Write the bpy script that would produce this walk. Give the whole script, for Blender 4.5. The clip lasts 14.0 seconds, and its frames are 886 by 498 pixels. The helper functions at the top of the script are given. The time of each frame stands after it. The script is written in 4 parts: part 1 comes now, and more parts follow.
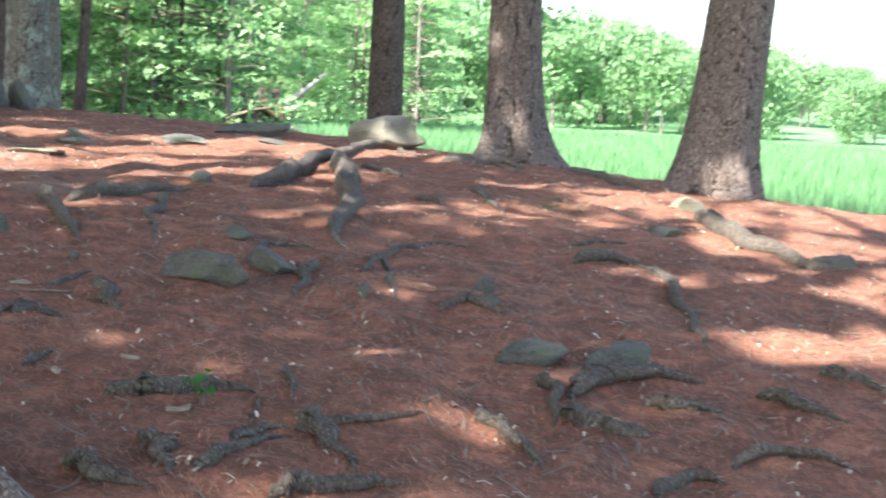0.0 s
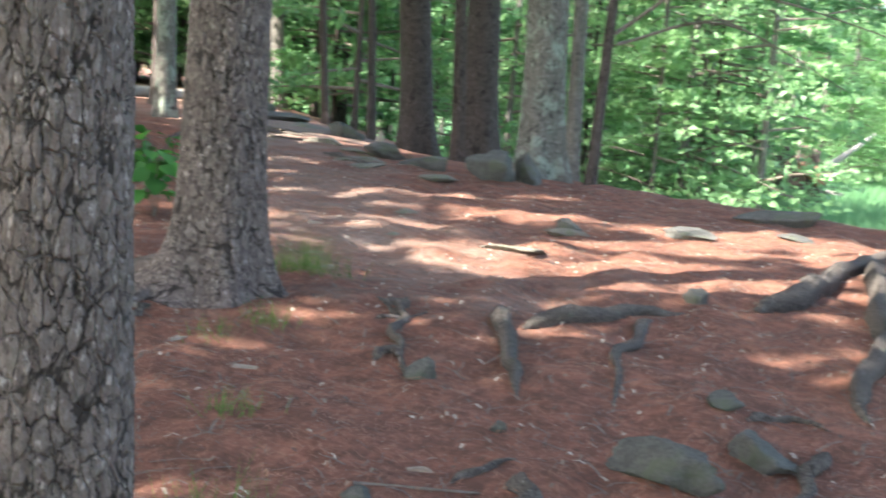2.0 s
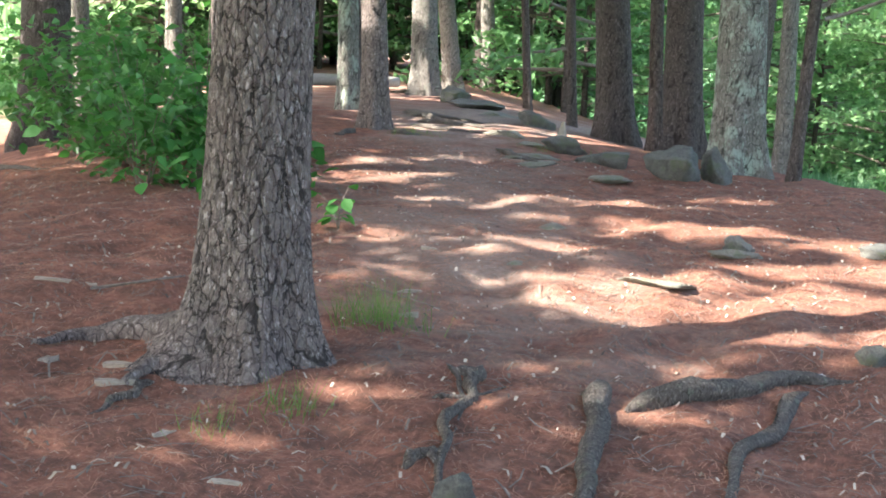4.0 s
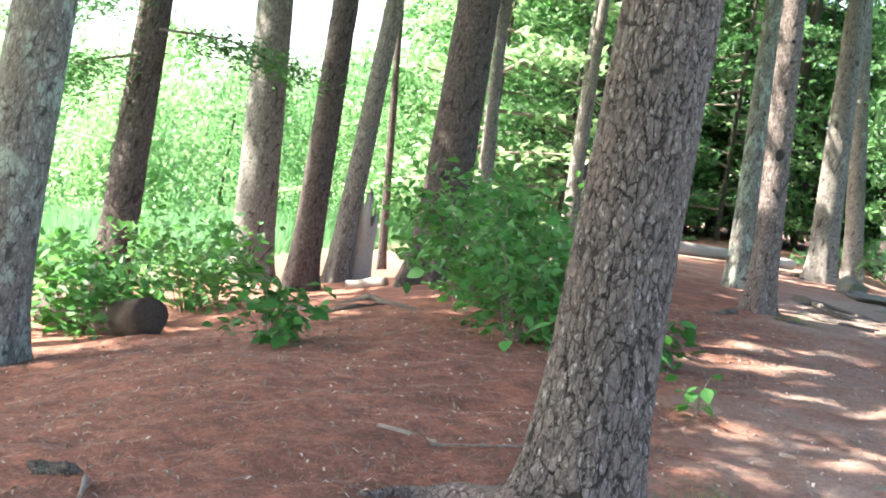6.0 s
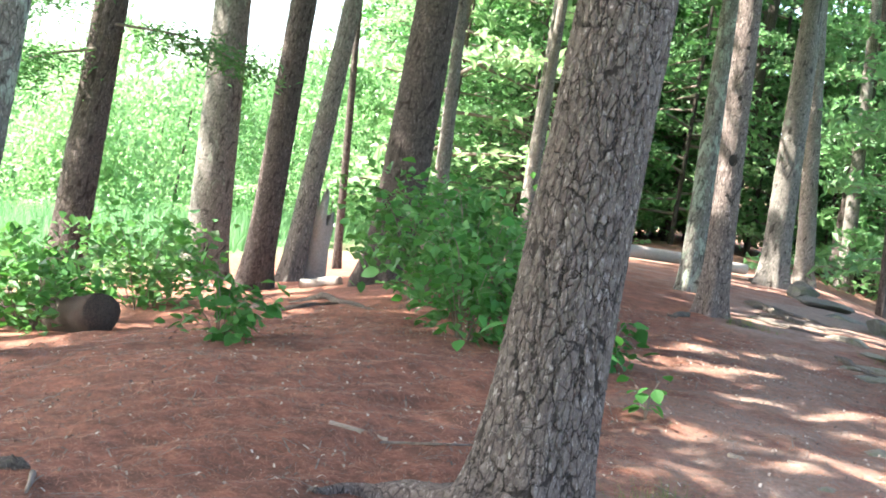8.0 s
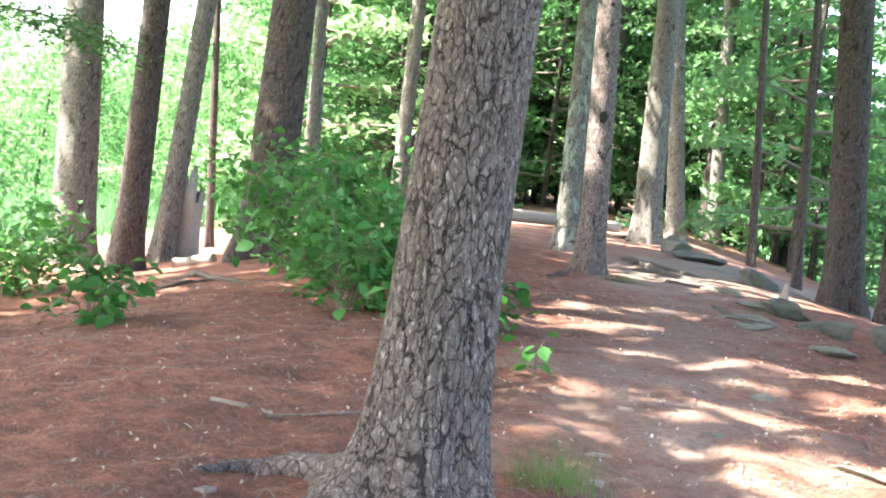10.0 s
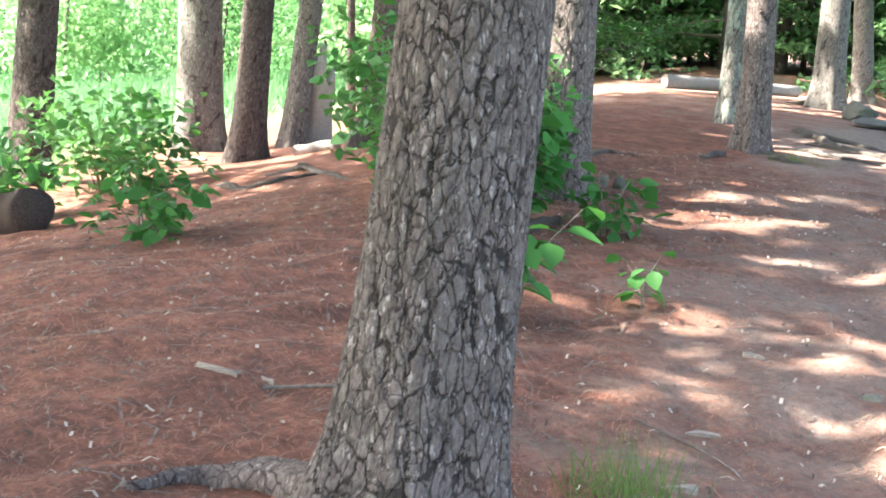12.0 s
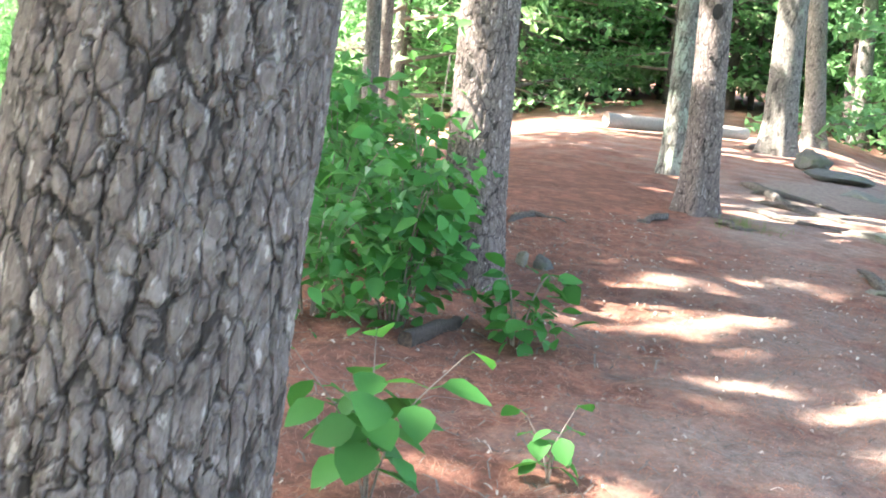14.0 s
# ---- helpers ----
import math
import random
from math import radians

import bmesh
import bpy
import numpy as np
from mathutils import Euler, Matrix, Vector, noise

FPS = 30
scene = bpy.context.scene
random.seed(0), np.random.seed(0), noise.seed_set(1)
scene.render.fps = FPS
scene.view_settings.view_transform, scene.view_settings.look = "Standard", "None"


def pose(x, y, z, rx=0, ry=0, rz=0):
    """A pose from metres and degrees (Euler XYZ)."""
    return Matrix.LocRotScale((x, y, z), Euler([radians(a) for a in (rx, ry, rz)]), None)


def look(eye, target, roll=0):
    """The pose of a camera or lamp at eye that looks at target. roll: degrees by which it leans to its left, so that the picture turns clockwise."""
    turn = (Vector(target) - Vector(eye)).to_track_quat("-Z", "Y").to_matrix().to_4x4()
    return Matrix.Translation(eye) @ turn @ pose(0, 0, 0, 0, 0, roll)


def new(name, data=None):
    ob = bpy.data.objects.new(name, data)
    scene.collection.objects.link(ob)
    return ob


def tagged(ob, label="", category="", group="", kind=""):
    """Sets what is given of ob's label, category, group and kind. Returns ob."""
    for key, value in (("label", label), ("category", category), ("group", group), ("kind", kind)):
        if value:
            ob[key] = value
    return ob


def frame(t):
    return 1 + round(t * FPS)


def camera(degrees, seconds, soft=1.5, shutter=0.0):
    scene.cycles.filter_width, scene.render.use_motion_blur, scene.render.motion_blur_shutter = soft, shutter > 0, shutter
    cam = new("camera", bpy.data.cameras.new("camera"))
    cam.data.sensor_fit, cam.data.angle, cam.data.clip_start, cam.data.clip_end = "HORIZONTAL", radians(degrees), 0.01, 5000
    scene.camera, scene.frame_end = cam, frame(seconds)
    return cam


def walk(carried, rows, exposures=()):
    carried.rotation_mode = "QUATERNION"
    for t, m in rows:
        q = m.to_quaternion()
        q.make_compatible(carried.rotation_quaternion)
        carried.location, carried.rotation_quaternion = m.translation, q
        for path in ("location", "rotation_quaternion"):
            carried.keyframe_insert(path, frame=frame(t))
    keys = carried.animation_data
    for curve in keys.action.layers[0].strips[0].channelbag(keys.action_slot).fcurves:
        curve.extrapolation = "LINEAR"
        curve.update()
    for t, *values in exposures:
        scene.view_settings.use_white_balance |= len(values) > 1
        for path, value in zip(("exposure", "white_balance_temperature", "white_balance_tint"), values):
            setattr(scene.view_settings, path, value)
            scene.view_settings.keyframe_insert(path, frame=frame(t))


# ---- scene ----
cam = camera(36.0, 14.0, soft=1.8, shutter=0.2)
PATH = [
    (0, (0.305, -0.534, 1.775), (0.22, 1.453, 1.559), 3.2),
    (0.5, (0.359, -0.107, 1.892), (-0.042, 1.835, 1.631), 0.8),
    (1, (0.263, 0.32, 1.901), (-0.34, 2.21, 1.642), 2.4),
    (1.5, (0.168, 0.723, 1.978), (-0.404, 2.626, 1.754), 5.4),
    (2, (0.129, 1.035, 2.025), (-0.706, 2.841, 1.832), 4.4),
    (2.2, (0.114, 1.144, 2.031), (-0.854, 2.88, 1.811), 3.8),
    (4.3, (0.019, 2.576, 2.253), (-1.146, 4.181, 1.997), 4.0),
    (4.5, (-0.009, 2.631, 2.271), (-1.17, 4.243, 2.041), 7.0),
    (5, (-0.1, 2.739, 2.287), (-1.336, 4.305, 2.14), 5.9),
    (5.5, (-0.09, 2.737, 2.308), (-1.526, 4.126, 2.218), 7.7),
    (6, (-0.008, 2.674, 2.311), (-1.574, 3.915, 2.229), 9.6),
    (6.5, (0.04, 2.661, 2.301), (-1.512, 3.92, 2.22), 12.4),
    (7, (0.023, 2.668, 2.303), (-1.513, 3.946, 2.229), 11.6),
    (9.3, (-0.004, 2.715, 2.286), (-1.493, 4.048, 2.218), 8.0),
    (9.5, (-0.025, 2.747, 2.277), (-1.479, 4.119, 2.21), 7.3),
    (10, (-0.12, 2.775, 2.247), (-1.518, 4.203, 2.167), 7.7),
    (10.5, (-0.217, 3.049, 2.198), (-1.551, 4.528, 2.023), 8.4),
    (11, (-0.332, 3.503, 2.327), (-1.658, 4.972, 2.039), 5.6),
    (11.5, (-0.532, 3.752, 2.322), (-2.046, 5.034, 2.069), 6.1),
    (12, (-0.832, 4.097, 2.406), (-2.38, 5.326, 2.098), 5.8),
    (12.5, (-1.095, 4.506, 2.387), (-2.561, 5.83, 2.073), 6.9),
    (13, (-1.351, 4.864, 2.52), (-2.781, 6.229, 2.219), 5.8),
    (13.5, (-1.708, 5.135, 2.53), (-3.225, 6.405, 2.239), 8.5),
    (14, (-1.92, 5.341, 2.606), (-3.423, 6.632, 2.335), 7.3),
]
walk(cam, [(t, look(eye, target, roll)) for t, eye, target, roll in PATH], [(0.0, 2.3), (0.5, 2.7), (2.0, 2.45), (4.5, 2.6), (5.0, 2.66), (5.5, 2.82), (6.5, 2.78), (9.5, 3.02), (10.0, 3.1), (10.5, 2.95), (11.0, 2.64), (11.5, 2.9), (12.5, 3.08), (14.0, 3.48)])

# ---- world and sun ----
SUN = Vector((-0.62, -0.78, 1.1)).normalized()
world = bpy.data.worlds.new("sky")
scene.world = world
world.use_nodes = True
wn = world.node_tree
sky = wn.nodes.new("ShaderNodeTexSky")
sky.sky_type = "NISHITA"
sky.sun_disc = False
sky.sun_elevation = math.asin(SUN.z)
sky.sun_rotation = math.atan2(SUN.x, SUN.y)
sky.air_density, sky.dust_density, sky.ozone_density = 1.0, 3.0, 1.0
wn.links.new(sky.outputs[0], wn.nodes["Background"].inputs[0])
wn.nodes["Background"].inputs[1].default_value = 0.15
lamp = bpy.data.lights.new("sun", "SUN")
lamp.energy, lamp.angle, lamp.color = 5.0, radians(0.6), (1.0, 0.95, 0.86)
sun = new("sun", lamp)
sun.matrix_world = look(SUN * 60, (0, 0, 0))


# ---- material helpers ----
def nodes(name):
    m = bpy.data.materials.new(name)
    m.use_nodes = True
    t = m.node_tree
    return m, t, t.nodes["Principled BSDF"]


def add(t, kind, **values):
    n = t.nodes.new(kind)
    for key, value in values.items():
        n.inputs[key.replace("_", " ")].default_value = value
    return n


def noise_at(t, scale, detail=4.0, rough=0.55, stretch=None, coords="Object"):
    n = add(t, "ShaderNodeTexNoise", Scale=scale, Detail=detail, Roughness=rough)
    c = t.nodes.new("ShaderNodeTexCoord")
    if stretch:
        mp = add(t, "ShaderNodeMapping", Scale=stretch)
        t.links.new(c.outputs[coords], mp.inputs[0])
        t.links.new(mp.outputs[0], n.inputs["Vector"])
    else:
        t.links.new(c.outputs[coords], n.inputs["Vector"])
    return n.outputs["Fac"]


def ramp(t, fac, stops):
    r = t.nodes.new("ShaderNodeValToRGB")
    e = r.color_ramp.elements
    while len(e) < len(stops):
        e.new(0.5)
    for el, (p, c) in zip(e, stops):
        el.position, el.color = p, (*c, 1)
    t.links.new(fac, r.inputs[0])
    return r.outputs[0]


def mix(t, fac, a, b, mode="MIX"):
    m = t.nodes.new("ShaderNodeMix")
    m.data_type, m.blend_type = "RGBA", mode
    for socket, v in ((m.inputs[0], fac), (m.inputs[6], a), (m.inputs[7], b)):
        if isinstance(v, (int, float)):
            socket.default_value = v
        elif isinstance(v, tuple):
            socket.default_value = (*v, 1)
        else:
            t.links.new(v, socket)
    return m.outputs[2]


def bump(t, bsdf, height, strength, distance):
    b = add(t, "ShaderNodeBump", Strength=strength, Distance=distance)
    t.links.new(height, b.inputs["Height"])
    t.links.new(b.outputs[0], bsdf.inputs["Normal"])


def bark_material(name, furrow, plate, pale, lichen=None, amount=0.5, scale=1.0):
    """Bark: narrow cracks between upright plates, thin paler flakes on them; the attribute 'plate' is the relief of the mesh."""
    m, t, b = nodes(name)
    at = t.nodes.new("ShaderNodeAttribute")
    at.attribute_name = "plate"
    c = t.nodes.new("ShaderNodeTexCoord")
    mp = add(t, "ShaderNodeMapping", Scale=(1, 1, 0.42))
    t.links.new(c.outputs["Object"], mp.inputs[0])
    warp = add(t, "ShaderNodeTexNoise", Scale=26 * scale, Detail=4.0, Roughness=0.6)
    t.links.new(mp.outputs[0], warp.inputs["Vector"])
    shift = t.nodes.new("ShaderNodeVectorMath")
    shift.operation = "MULTIPLY_ADD"
    shift.inputs[1].default_value = (0.022 / scale,) * 3
    t.links.new(warp.outputs["Color"], shift.inputs[0])
    t.links.new(mp.outputs[0], shift.inputs[2])

    def plates(size, feature):
        v = t.nodes.new("ShaderNodeTexVoronoi")
        v.feature = feature
        v.inputs["Scale"].default_value = size * scale
        t.links.new(shift.outputs[0], v.inputs["Vector"])
        return v
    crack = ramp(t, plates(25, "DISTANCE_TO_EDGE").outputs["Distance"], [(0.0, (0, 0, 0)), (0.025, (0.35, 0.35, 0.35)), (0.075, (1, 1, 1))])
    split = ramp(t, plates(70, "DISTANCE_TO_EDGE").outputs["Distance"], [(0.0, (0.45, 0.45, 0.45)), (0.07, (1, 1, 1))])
    flake = t.nodes.new("ShaderNodeSeparateColor")
    t.links.new(plates(70, "F1").outputs["Color"], flake.inputs[0])
    gaps = noise_at(t, 9 * scale, 3, 0.6)
    col = ramp(t, flake.outputs[0], [(0.0, tuple(v * 0.85 for v in plate)), (0.60, plate), (0.88, tuple((v + w) * 0.5 for v, w in zip(plate, pale))), (0.98, tuple(min(1, v * 1.15) for v in pale))])
    grain = noise_at(t, 120 * scale, 6, 0.75, (1, 1, 0.4))
    col = mix(t, 0.55, col, ramp(t, grain, [(0.32, tuple(v * 0.4 for v in plate)), (0.5, plate), (0.68, tuple(min(1, v * 1.15) for v in pale))]))
    mottle = noise_at(t, 38 * scale, 5, 0.7, (1, 1, 0.5))
    col = mix(t, 0.4, col, ramp(t, mottle, [(0.33, tuple(v * 0.45 for v in plate)), (0.52, plate), (0.66, tuple(min(1, v * 1.2) for v in pale))]))
    specks = noise_at(t, 55 * scale, 3, 0.6, (1, 1, 0.4))
    col = mix(t, ramp(t, specks, [(0.60, (0, 0, 0)), (0.66, (0.75, 0.75, 0.75))]), col, tuple(min(1, v * 1.55) for v in pale))
    big = noise_at(t, 2.2 * scale, 3, 0.6)
    col = mix(t, ramp(t, big, [(0.35, (0, 0, 0)), (0.7, (0.4, 0.4, 0.4))]), col, tuple(v * 0.75 for v in plate))
    if lichen:
        spots = noise_at(t, 7.0 * scale, 5, 0.65, (1, 1, 0.6))
        col = mix(t, ramp(t, spots, [(amount, (0, 0, 0)), (amount + 0.08, (0.85, 0.85, 0.85))]), col, lichen)
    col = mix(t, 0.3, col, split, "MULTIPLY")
    # Furrow colour holds the bark's darker hollows and also the shade in them.
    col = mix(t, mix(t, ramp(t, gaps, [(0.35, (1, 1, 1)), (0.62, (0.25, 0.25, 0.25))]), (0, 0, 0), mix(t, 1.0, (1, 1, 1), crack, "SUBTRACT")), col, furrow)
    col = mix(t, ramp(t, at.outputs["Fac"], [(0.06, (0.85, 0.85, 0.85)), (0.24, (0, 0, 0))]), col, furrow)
    t.links.new(col, b.inputs["Base Color"])
    b.inputs["Roughness"].default_value = 0.95
    b.inputs["Specular IOR Level"].default_value = 0.15
    high = t.nodes.new("ShaderNodeMath")
    high.operation = "MULTIPLY"
    t.links.new(crack, high.inputs[0])
    t.links.new(mix(t, 0.75, split, noise_at(t, 70 * scale, 6, 0.75, (1, 1, 0.5))), high.inputs[1])
    bump(t, b, high.outputs[0], 1.0, 0.010)
    return m


def leaf_material(name, dark, light, glow, shine=0.45):
    m, t, b = nodes(name)
    g = t.nodes.new("ShaderNodeNewGeometry")
    col = ramp(t, g.outputs["Random Per Island"], [(0.0, dark), (0.6, light), (1.0, tuple(min(1, c * 1.3) for c in light))])
    t.links.new(col, b.inputs["Base Color"])
    b.inputs["Roughness"].default_value = shine
    tr = add(t, "ShaderNodeBsdfTranslucent")
    t.links.new(mix(t, 0.5, col, glow), tr.inputs[0])
    mx = add(t, "ShaderNodeMixShader", Fac=0.45)
    t.links.new(b.outputs[0], mx.inputs[1])
    t.links.new(tr.outputs[0], mx.inputs[2])
    t.links.new(mx.outputs[0], t.nodes["Material Output"].inputs[0])
    return m


def stone_material(name, dark, light, lichen, amount):
    m, t, b = nodes(name)
    col = ramp(t, noise_at(t, 9, 6, 0.65), [(0.3, dark), (0.7, light)])
    col = mix(t, 0.35, col, ramp(t, noise_at(t, 90, 3, 0.6), [(0.35, tuple(c * 0.5 for c in dark)), (0.7, tuple(min(1, c * 1.3) for c in light))]))
    col = mix(t, ramp(t, noise_at(t, 5, 5, 0.7), [(amount, (0, 0, 0)), (amount + 0.1, (0.8, 0.8, 0.8))]), col, lichen)
    t.links.new(col, b.inputs["Base Color"])
    b.inputs["Roughness"].default_value = 0.9
    bump(t, b, noise_at(t, 28, 8, 0.75), 1.0, 0.022)
    return m


def plain_material(name, a, c, scale=30, rough=0.85, stretch=None, relief=0.004):
    m, t, b = nodes(name)
    n = noise_at(t, scale, 5, 0.65, stretch)
    t.links.new(ramp(t, n, [(0.3, a), (0.7, c)]), b.inputs["Base Color"])
    b.inputs["Roughness"].default_value = rough
    bump(t, b, n, 0.5, relief)
    return m


def ground_material():
    m, t, b = nodes("needle_litter")
    red = ramp(t, noise_at(t, 3.0, 6, 0.7), [(0.3, (0.22, 0.086, 0.055)), (0.55, (0.345, 0.136, 0.086)), (0.75, (0.455, 0.20, 0.132))])
    needles = mix(t, 0.5, ramp(t, noise_at(t, 55, 4, 0.7, (1, 0.22, 1)), [(0.35, (0.08, 0.048, 0.04)), (0.68, (0.51, 0.25, 0.172))]),
                  ramp(t, noise_at(t, 60, 4, 0.7, (0.25, 1, 1)), [(0.35, (0.07, 0.042, 0.036)), (0.68, (0.49, 0.24, 0.163))]))
    col = mix(t, 0.5, red, needles)
    col = mix(t, ramp(t, noise_at(t, 6.5, 7, 0.8), [(0.42, (0.75, 0.75, 0.75)), (0.62, (0, 0, 0))]), col, (0.105, 0.06, 0.047))
    soil = ramp(t, noise_at(t, 22, 6, 0.75), [(0.3, (0.17, 0.13, 0.108)), (0.7, (0.40, 0.315, 0.262))])
    worn = t.nodes.new("ShaderNodeAttribute")
    worn.attribute_name = "worn"
    wm = t.nodes.new("ShaderNodeMath")
    wm.operation = "ADD"
    t.links.new(worn.outputs["Fac"], wm.inputs[0])
    t.links.new(noise_at(t, 1.7, 6, 0.7), wm.inputs[1])
    col = mix(t, ramp(t, wm.outputs[0], [(0.62, (0, 0, 0)), (0.95, (0.9, 0.9, 0.9))]), col, soil)
    flecks = ramp(t, noise_at(t, 85, 2, 0.5), [(0.70, (0, 0, 0)), (0.74, (0.8, 0.8, 0.8))])
    col = mix(t, flecks, col, (0.55, 0.44, 0.35))
    wet = t.nodes.new("ShaderNodeAttribute")
    wet.attribute_name = "marsh"
    green = ramp(t, noise_at(t, 0.6, 5, 0.6), [(0.3, (0.085, 0.185, 0.085)), (0.7, (0.13, 0.26, 0.12))])
    col = mix(t, wet.outputs["Fac"], col, green)
    t.links.new(col, b.inputs["Base Color"])
    b.inputs["Roughness"].default_value = 0.95
    b.inputs["Specular IOR Level"].default_value = 0.1
    ms = t.nodes.new("ShaderNodeMath")
    ms.operation = "ADD"
    t.links.new(noise_at(t, 55, 5, 0.75, (1, 0.4, 1)), ms.inputs[0])
    t.links.new(noise_at(t, 14, 5, 0.7), ms.inputs[1])
    bump(t, b, ms.outputs[0], 0.8, 0.02)
    return m


def leaf_piece_material(name, dark, light, glow):
    """For leaves that are objects of their own."""
    m, t, b = nodes(name)
    info = t.nodes.new("ShaderNodeObjectInfo")
    col = ramp(t, info.outputs["Random"], [(0.0, dark), (0.65, light), (1.0, tuple(min(1, c * 1.25) for c in light))])
    col = mix(t, 0.25, col, ramp(t, noise_at(t, 14, 3, 0.6), [(0.35, dark), (0.7, light)]))
    t.links.new(col, b.inputs["Base Color"])
    b.inputs["Roughness"].default_value = 0.6
    b.inputs["Specular IOR Level"].default_value = 0.25
    tr = add(t, "ShaderNodeBsdfTranslucent")
    t.links.new(mix(t, 0.5, col, glow), tr.inputs[0])
    mx = add(t, "ShaderNodeMixShader", Fac=0.28)
    t.links.new(b.outputs[0], mx.inputs[1])
    t.links.new(tr.outputs[0], mx.inputs[2])
    t.links.new(mx.outputs[0], t.nodes["Material Output"].inputs[0])
    return m


LITTER = ground_material()
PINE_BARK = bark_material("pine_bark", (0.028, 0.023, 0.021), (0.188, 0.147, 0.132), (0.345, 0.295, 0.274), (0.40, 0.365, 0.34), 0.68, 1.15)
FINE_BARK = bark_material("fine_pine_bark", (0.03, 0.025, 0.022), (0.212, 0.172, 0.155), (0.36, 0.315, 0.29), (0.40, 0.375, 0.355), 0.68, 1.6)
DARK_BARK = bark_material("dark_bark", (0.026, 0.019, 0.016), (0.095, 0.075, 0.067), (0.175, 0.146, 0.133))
GREY_BARK = bark_material("grey_bark", (0.04, 0.036, 0.032), (0.19, 0.17, 0.15), (0.32, 0.295, 0.265), (0.30, 0.33, 0.265), 0.60)
LICHEN_BARK = bark_material("lichen_bark", (0.04, 0.036, 0.03), (0.20, 0.184, 0.16), (0.33, 0.308, 0.272), (0.36, 0.41, 0.335), 0.51)
ROOT_BARK = bark_material("root_bark", (0.03, 0.024, 0.02), (0.15, 0.125, 0.108), (0.27, 0.24, 0.21), (0.2, 0.21, 0.16), 0.60, 2.0)
STONE = stone_material("mossy_stone", (0.055, 0.054, 0.048), (0.165, 0.16, 0.142), (0.10, 0.115, 0.07), 0.53)
PALE_STONE = stone_material("pale_stone", (0.14, 0.13, 0.105), (0.27, 0.25, 0.20), (0.15, 0.165, 0.10), 0.54)
# Broadleaf green in middle, sunlit and shaded tones; the light is in the colour.
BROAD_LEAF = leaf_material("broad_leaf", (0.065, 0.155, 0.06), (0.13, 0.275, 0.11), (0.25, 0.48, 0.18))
SUN_TONED_LEAF = leaf_material("sun_toned_leaf", (0.13, 0.25, 0.11), (0.25, 0.42, 0.20), (0.44, 0.66, 0.29))
SHADE_TONED_LEAF = leaf_material("shade_toned_leaf", (0.03, 0.082, 0.028), (0.065, 0.165, 0.052), (0.11, 0.29, 0.07))
NEEDLE_LEAF = leaf_material("needle_foliage", (0.018, 0.05, 0.016), (0.04, 0.10, 0.03), (0.05, 0.14, 0.03), 0.6)
# Far shore trees: distance haze is put into a paler leaf colour.
HAZED_LEAF = leaf_material("hazed_foliage", (0.10, 0.19, 0.095), (0.20, 0.34, 0.17), (0.26, 0.44, 0.2), 0.8)
MARSH_LEAF = leaf_material("marsh_grass", (0.085, 0.19, 0.085), (0.14, 0.28, 0.13), (0.18, 0.36, 0.15), 0.8)
SHRUB_LEAF = leaf_material("shrub_foliage", (0.04, 0.115, 0.035), (0.085, 0.22, 0.065), (0.17, 0.42, 0.09))
GRASS_LEAF = leaf_material("tuft_grass", (0.06, 0.12, 0.03), (0.13, 0.20, 0.05), (0.2, 0.34, 0.06), 0.7)
LEAF_PIECE = leaf_piece_material("shrub_leaf", (0.03, 0.11, 0.026), (0.06, 0.195, 0.042), (0.14, 0.42, 0.06))
CHIP = plain_material("weathered_wood", (0.20, 0.16, 0.125), (0.42, 0.35, 0.285), 40, 0.9, (1, 6, 6))
TWIG = plain_material("dead_twig", (0.10, 0.075, 0.06), (0.26, 0.21, 0.175), 30)


def bits_material():
    m, t, b = nodes("wood_bits")
    g = t.nodes.new("ShaderNodeNewGeometry")
    t.links.new(ramp(t, g.outputs["Random Per Island"], [(0.0, (0.09, 0.065, 0.05)), (0.6, (0.24, 0.18, 0.14)), (1.0, (0.58, 0.49, 0.40))]), b.inputs["Base Color"])
    b.inputs["Roughness"].default_value = 0.9
    return m


BITS = bits_material()
NEEDLE = plain_material("fallen_needle", (0.24, 0.10, 0.06), (0.44, 0.22, 0.14), 3)
SOIL = plain_material("dark_soil", (0.06, 0.042, 0.03), (0.15, 0.105, 0.08), 18, 0.95, None, 0.02)
ROTTEN = plain_material("rotten_wood", (0.025, 0.018, 0.014), (0.10, 0.072, 0.055), 26, 0.95, (3, 3, 3), 0.03)
CLAY = plain_material("red_clay", (0.26, 0.11, 0.06), (0.45, 0.23, 0.14), 12, 0.95, None, 0.02)
DEAD_WOOD = plain_material("silver_wood", (0.20, 0.18, 0.155), (0.42, 0.39, 0.35), 25, 0.9, (6, 6, 1), 0.006)
# Near black stands for the shade inside the woodpecker holes.
HOLE = plain_material("hole_shade", (0.008, 0.006, 0.005), (0.02, 0.015, 0.012), 20)


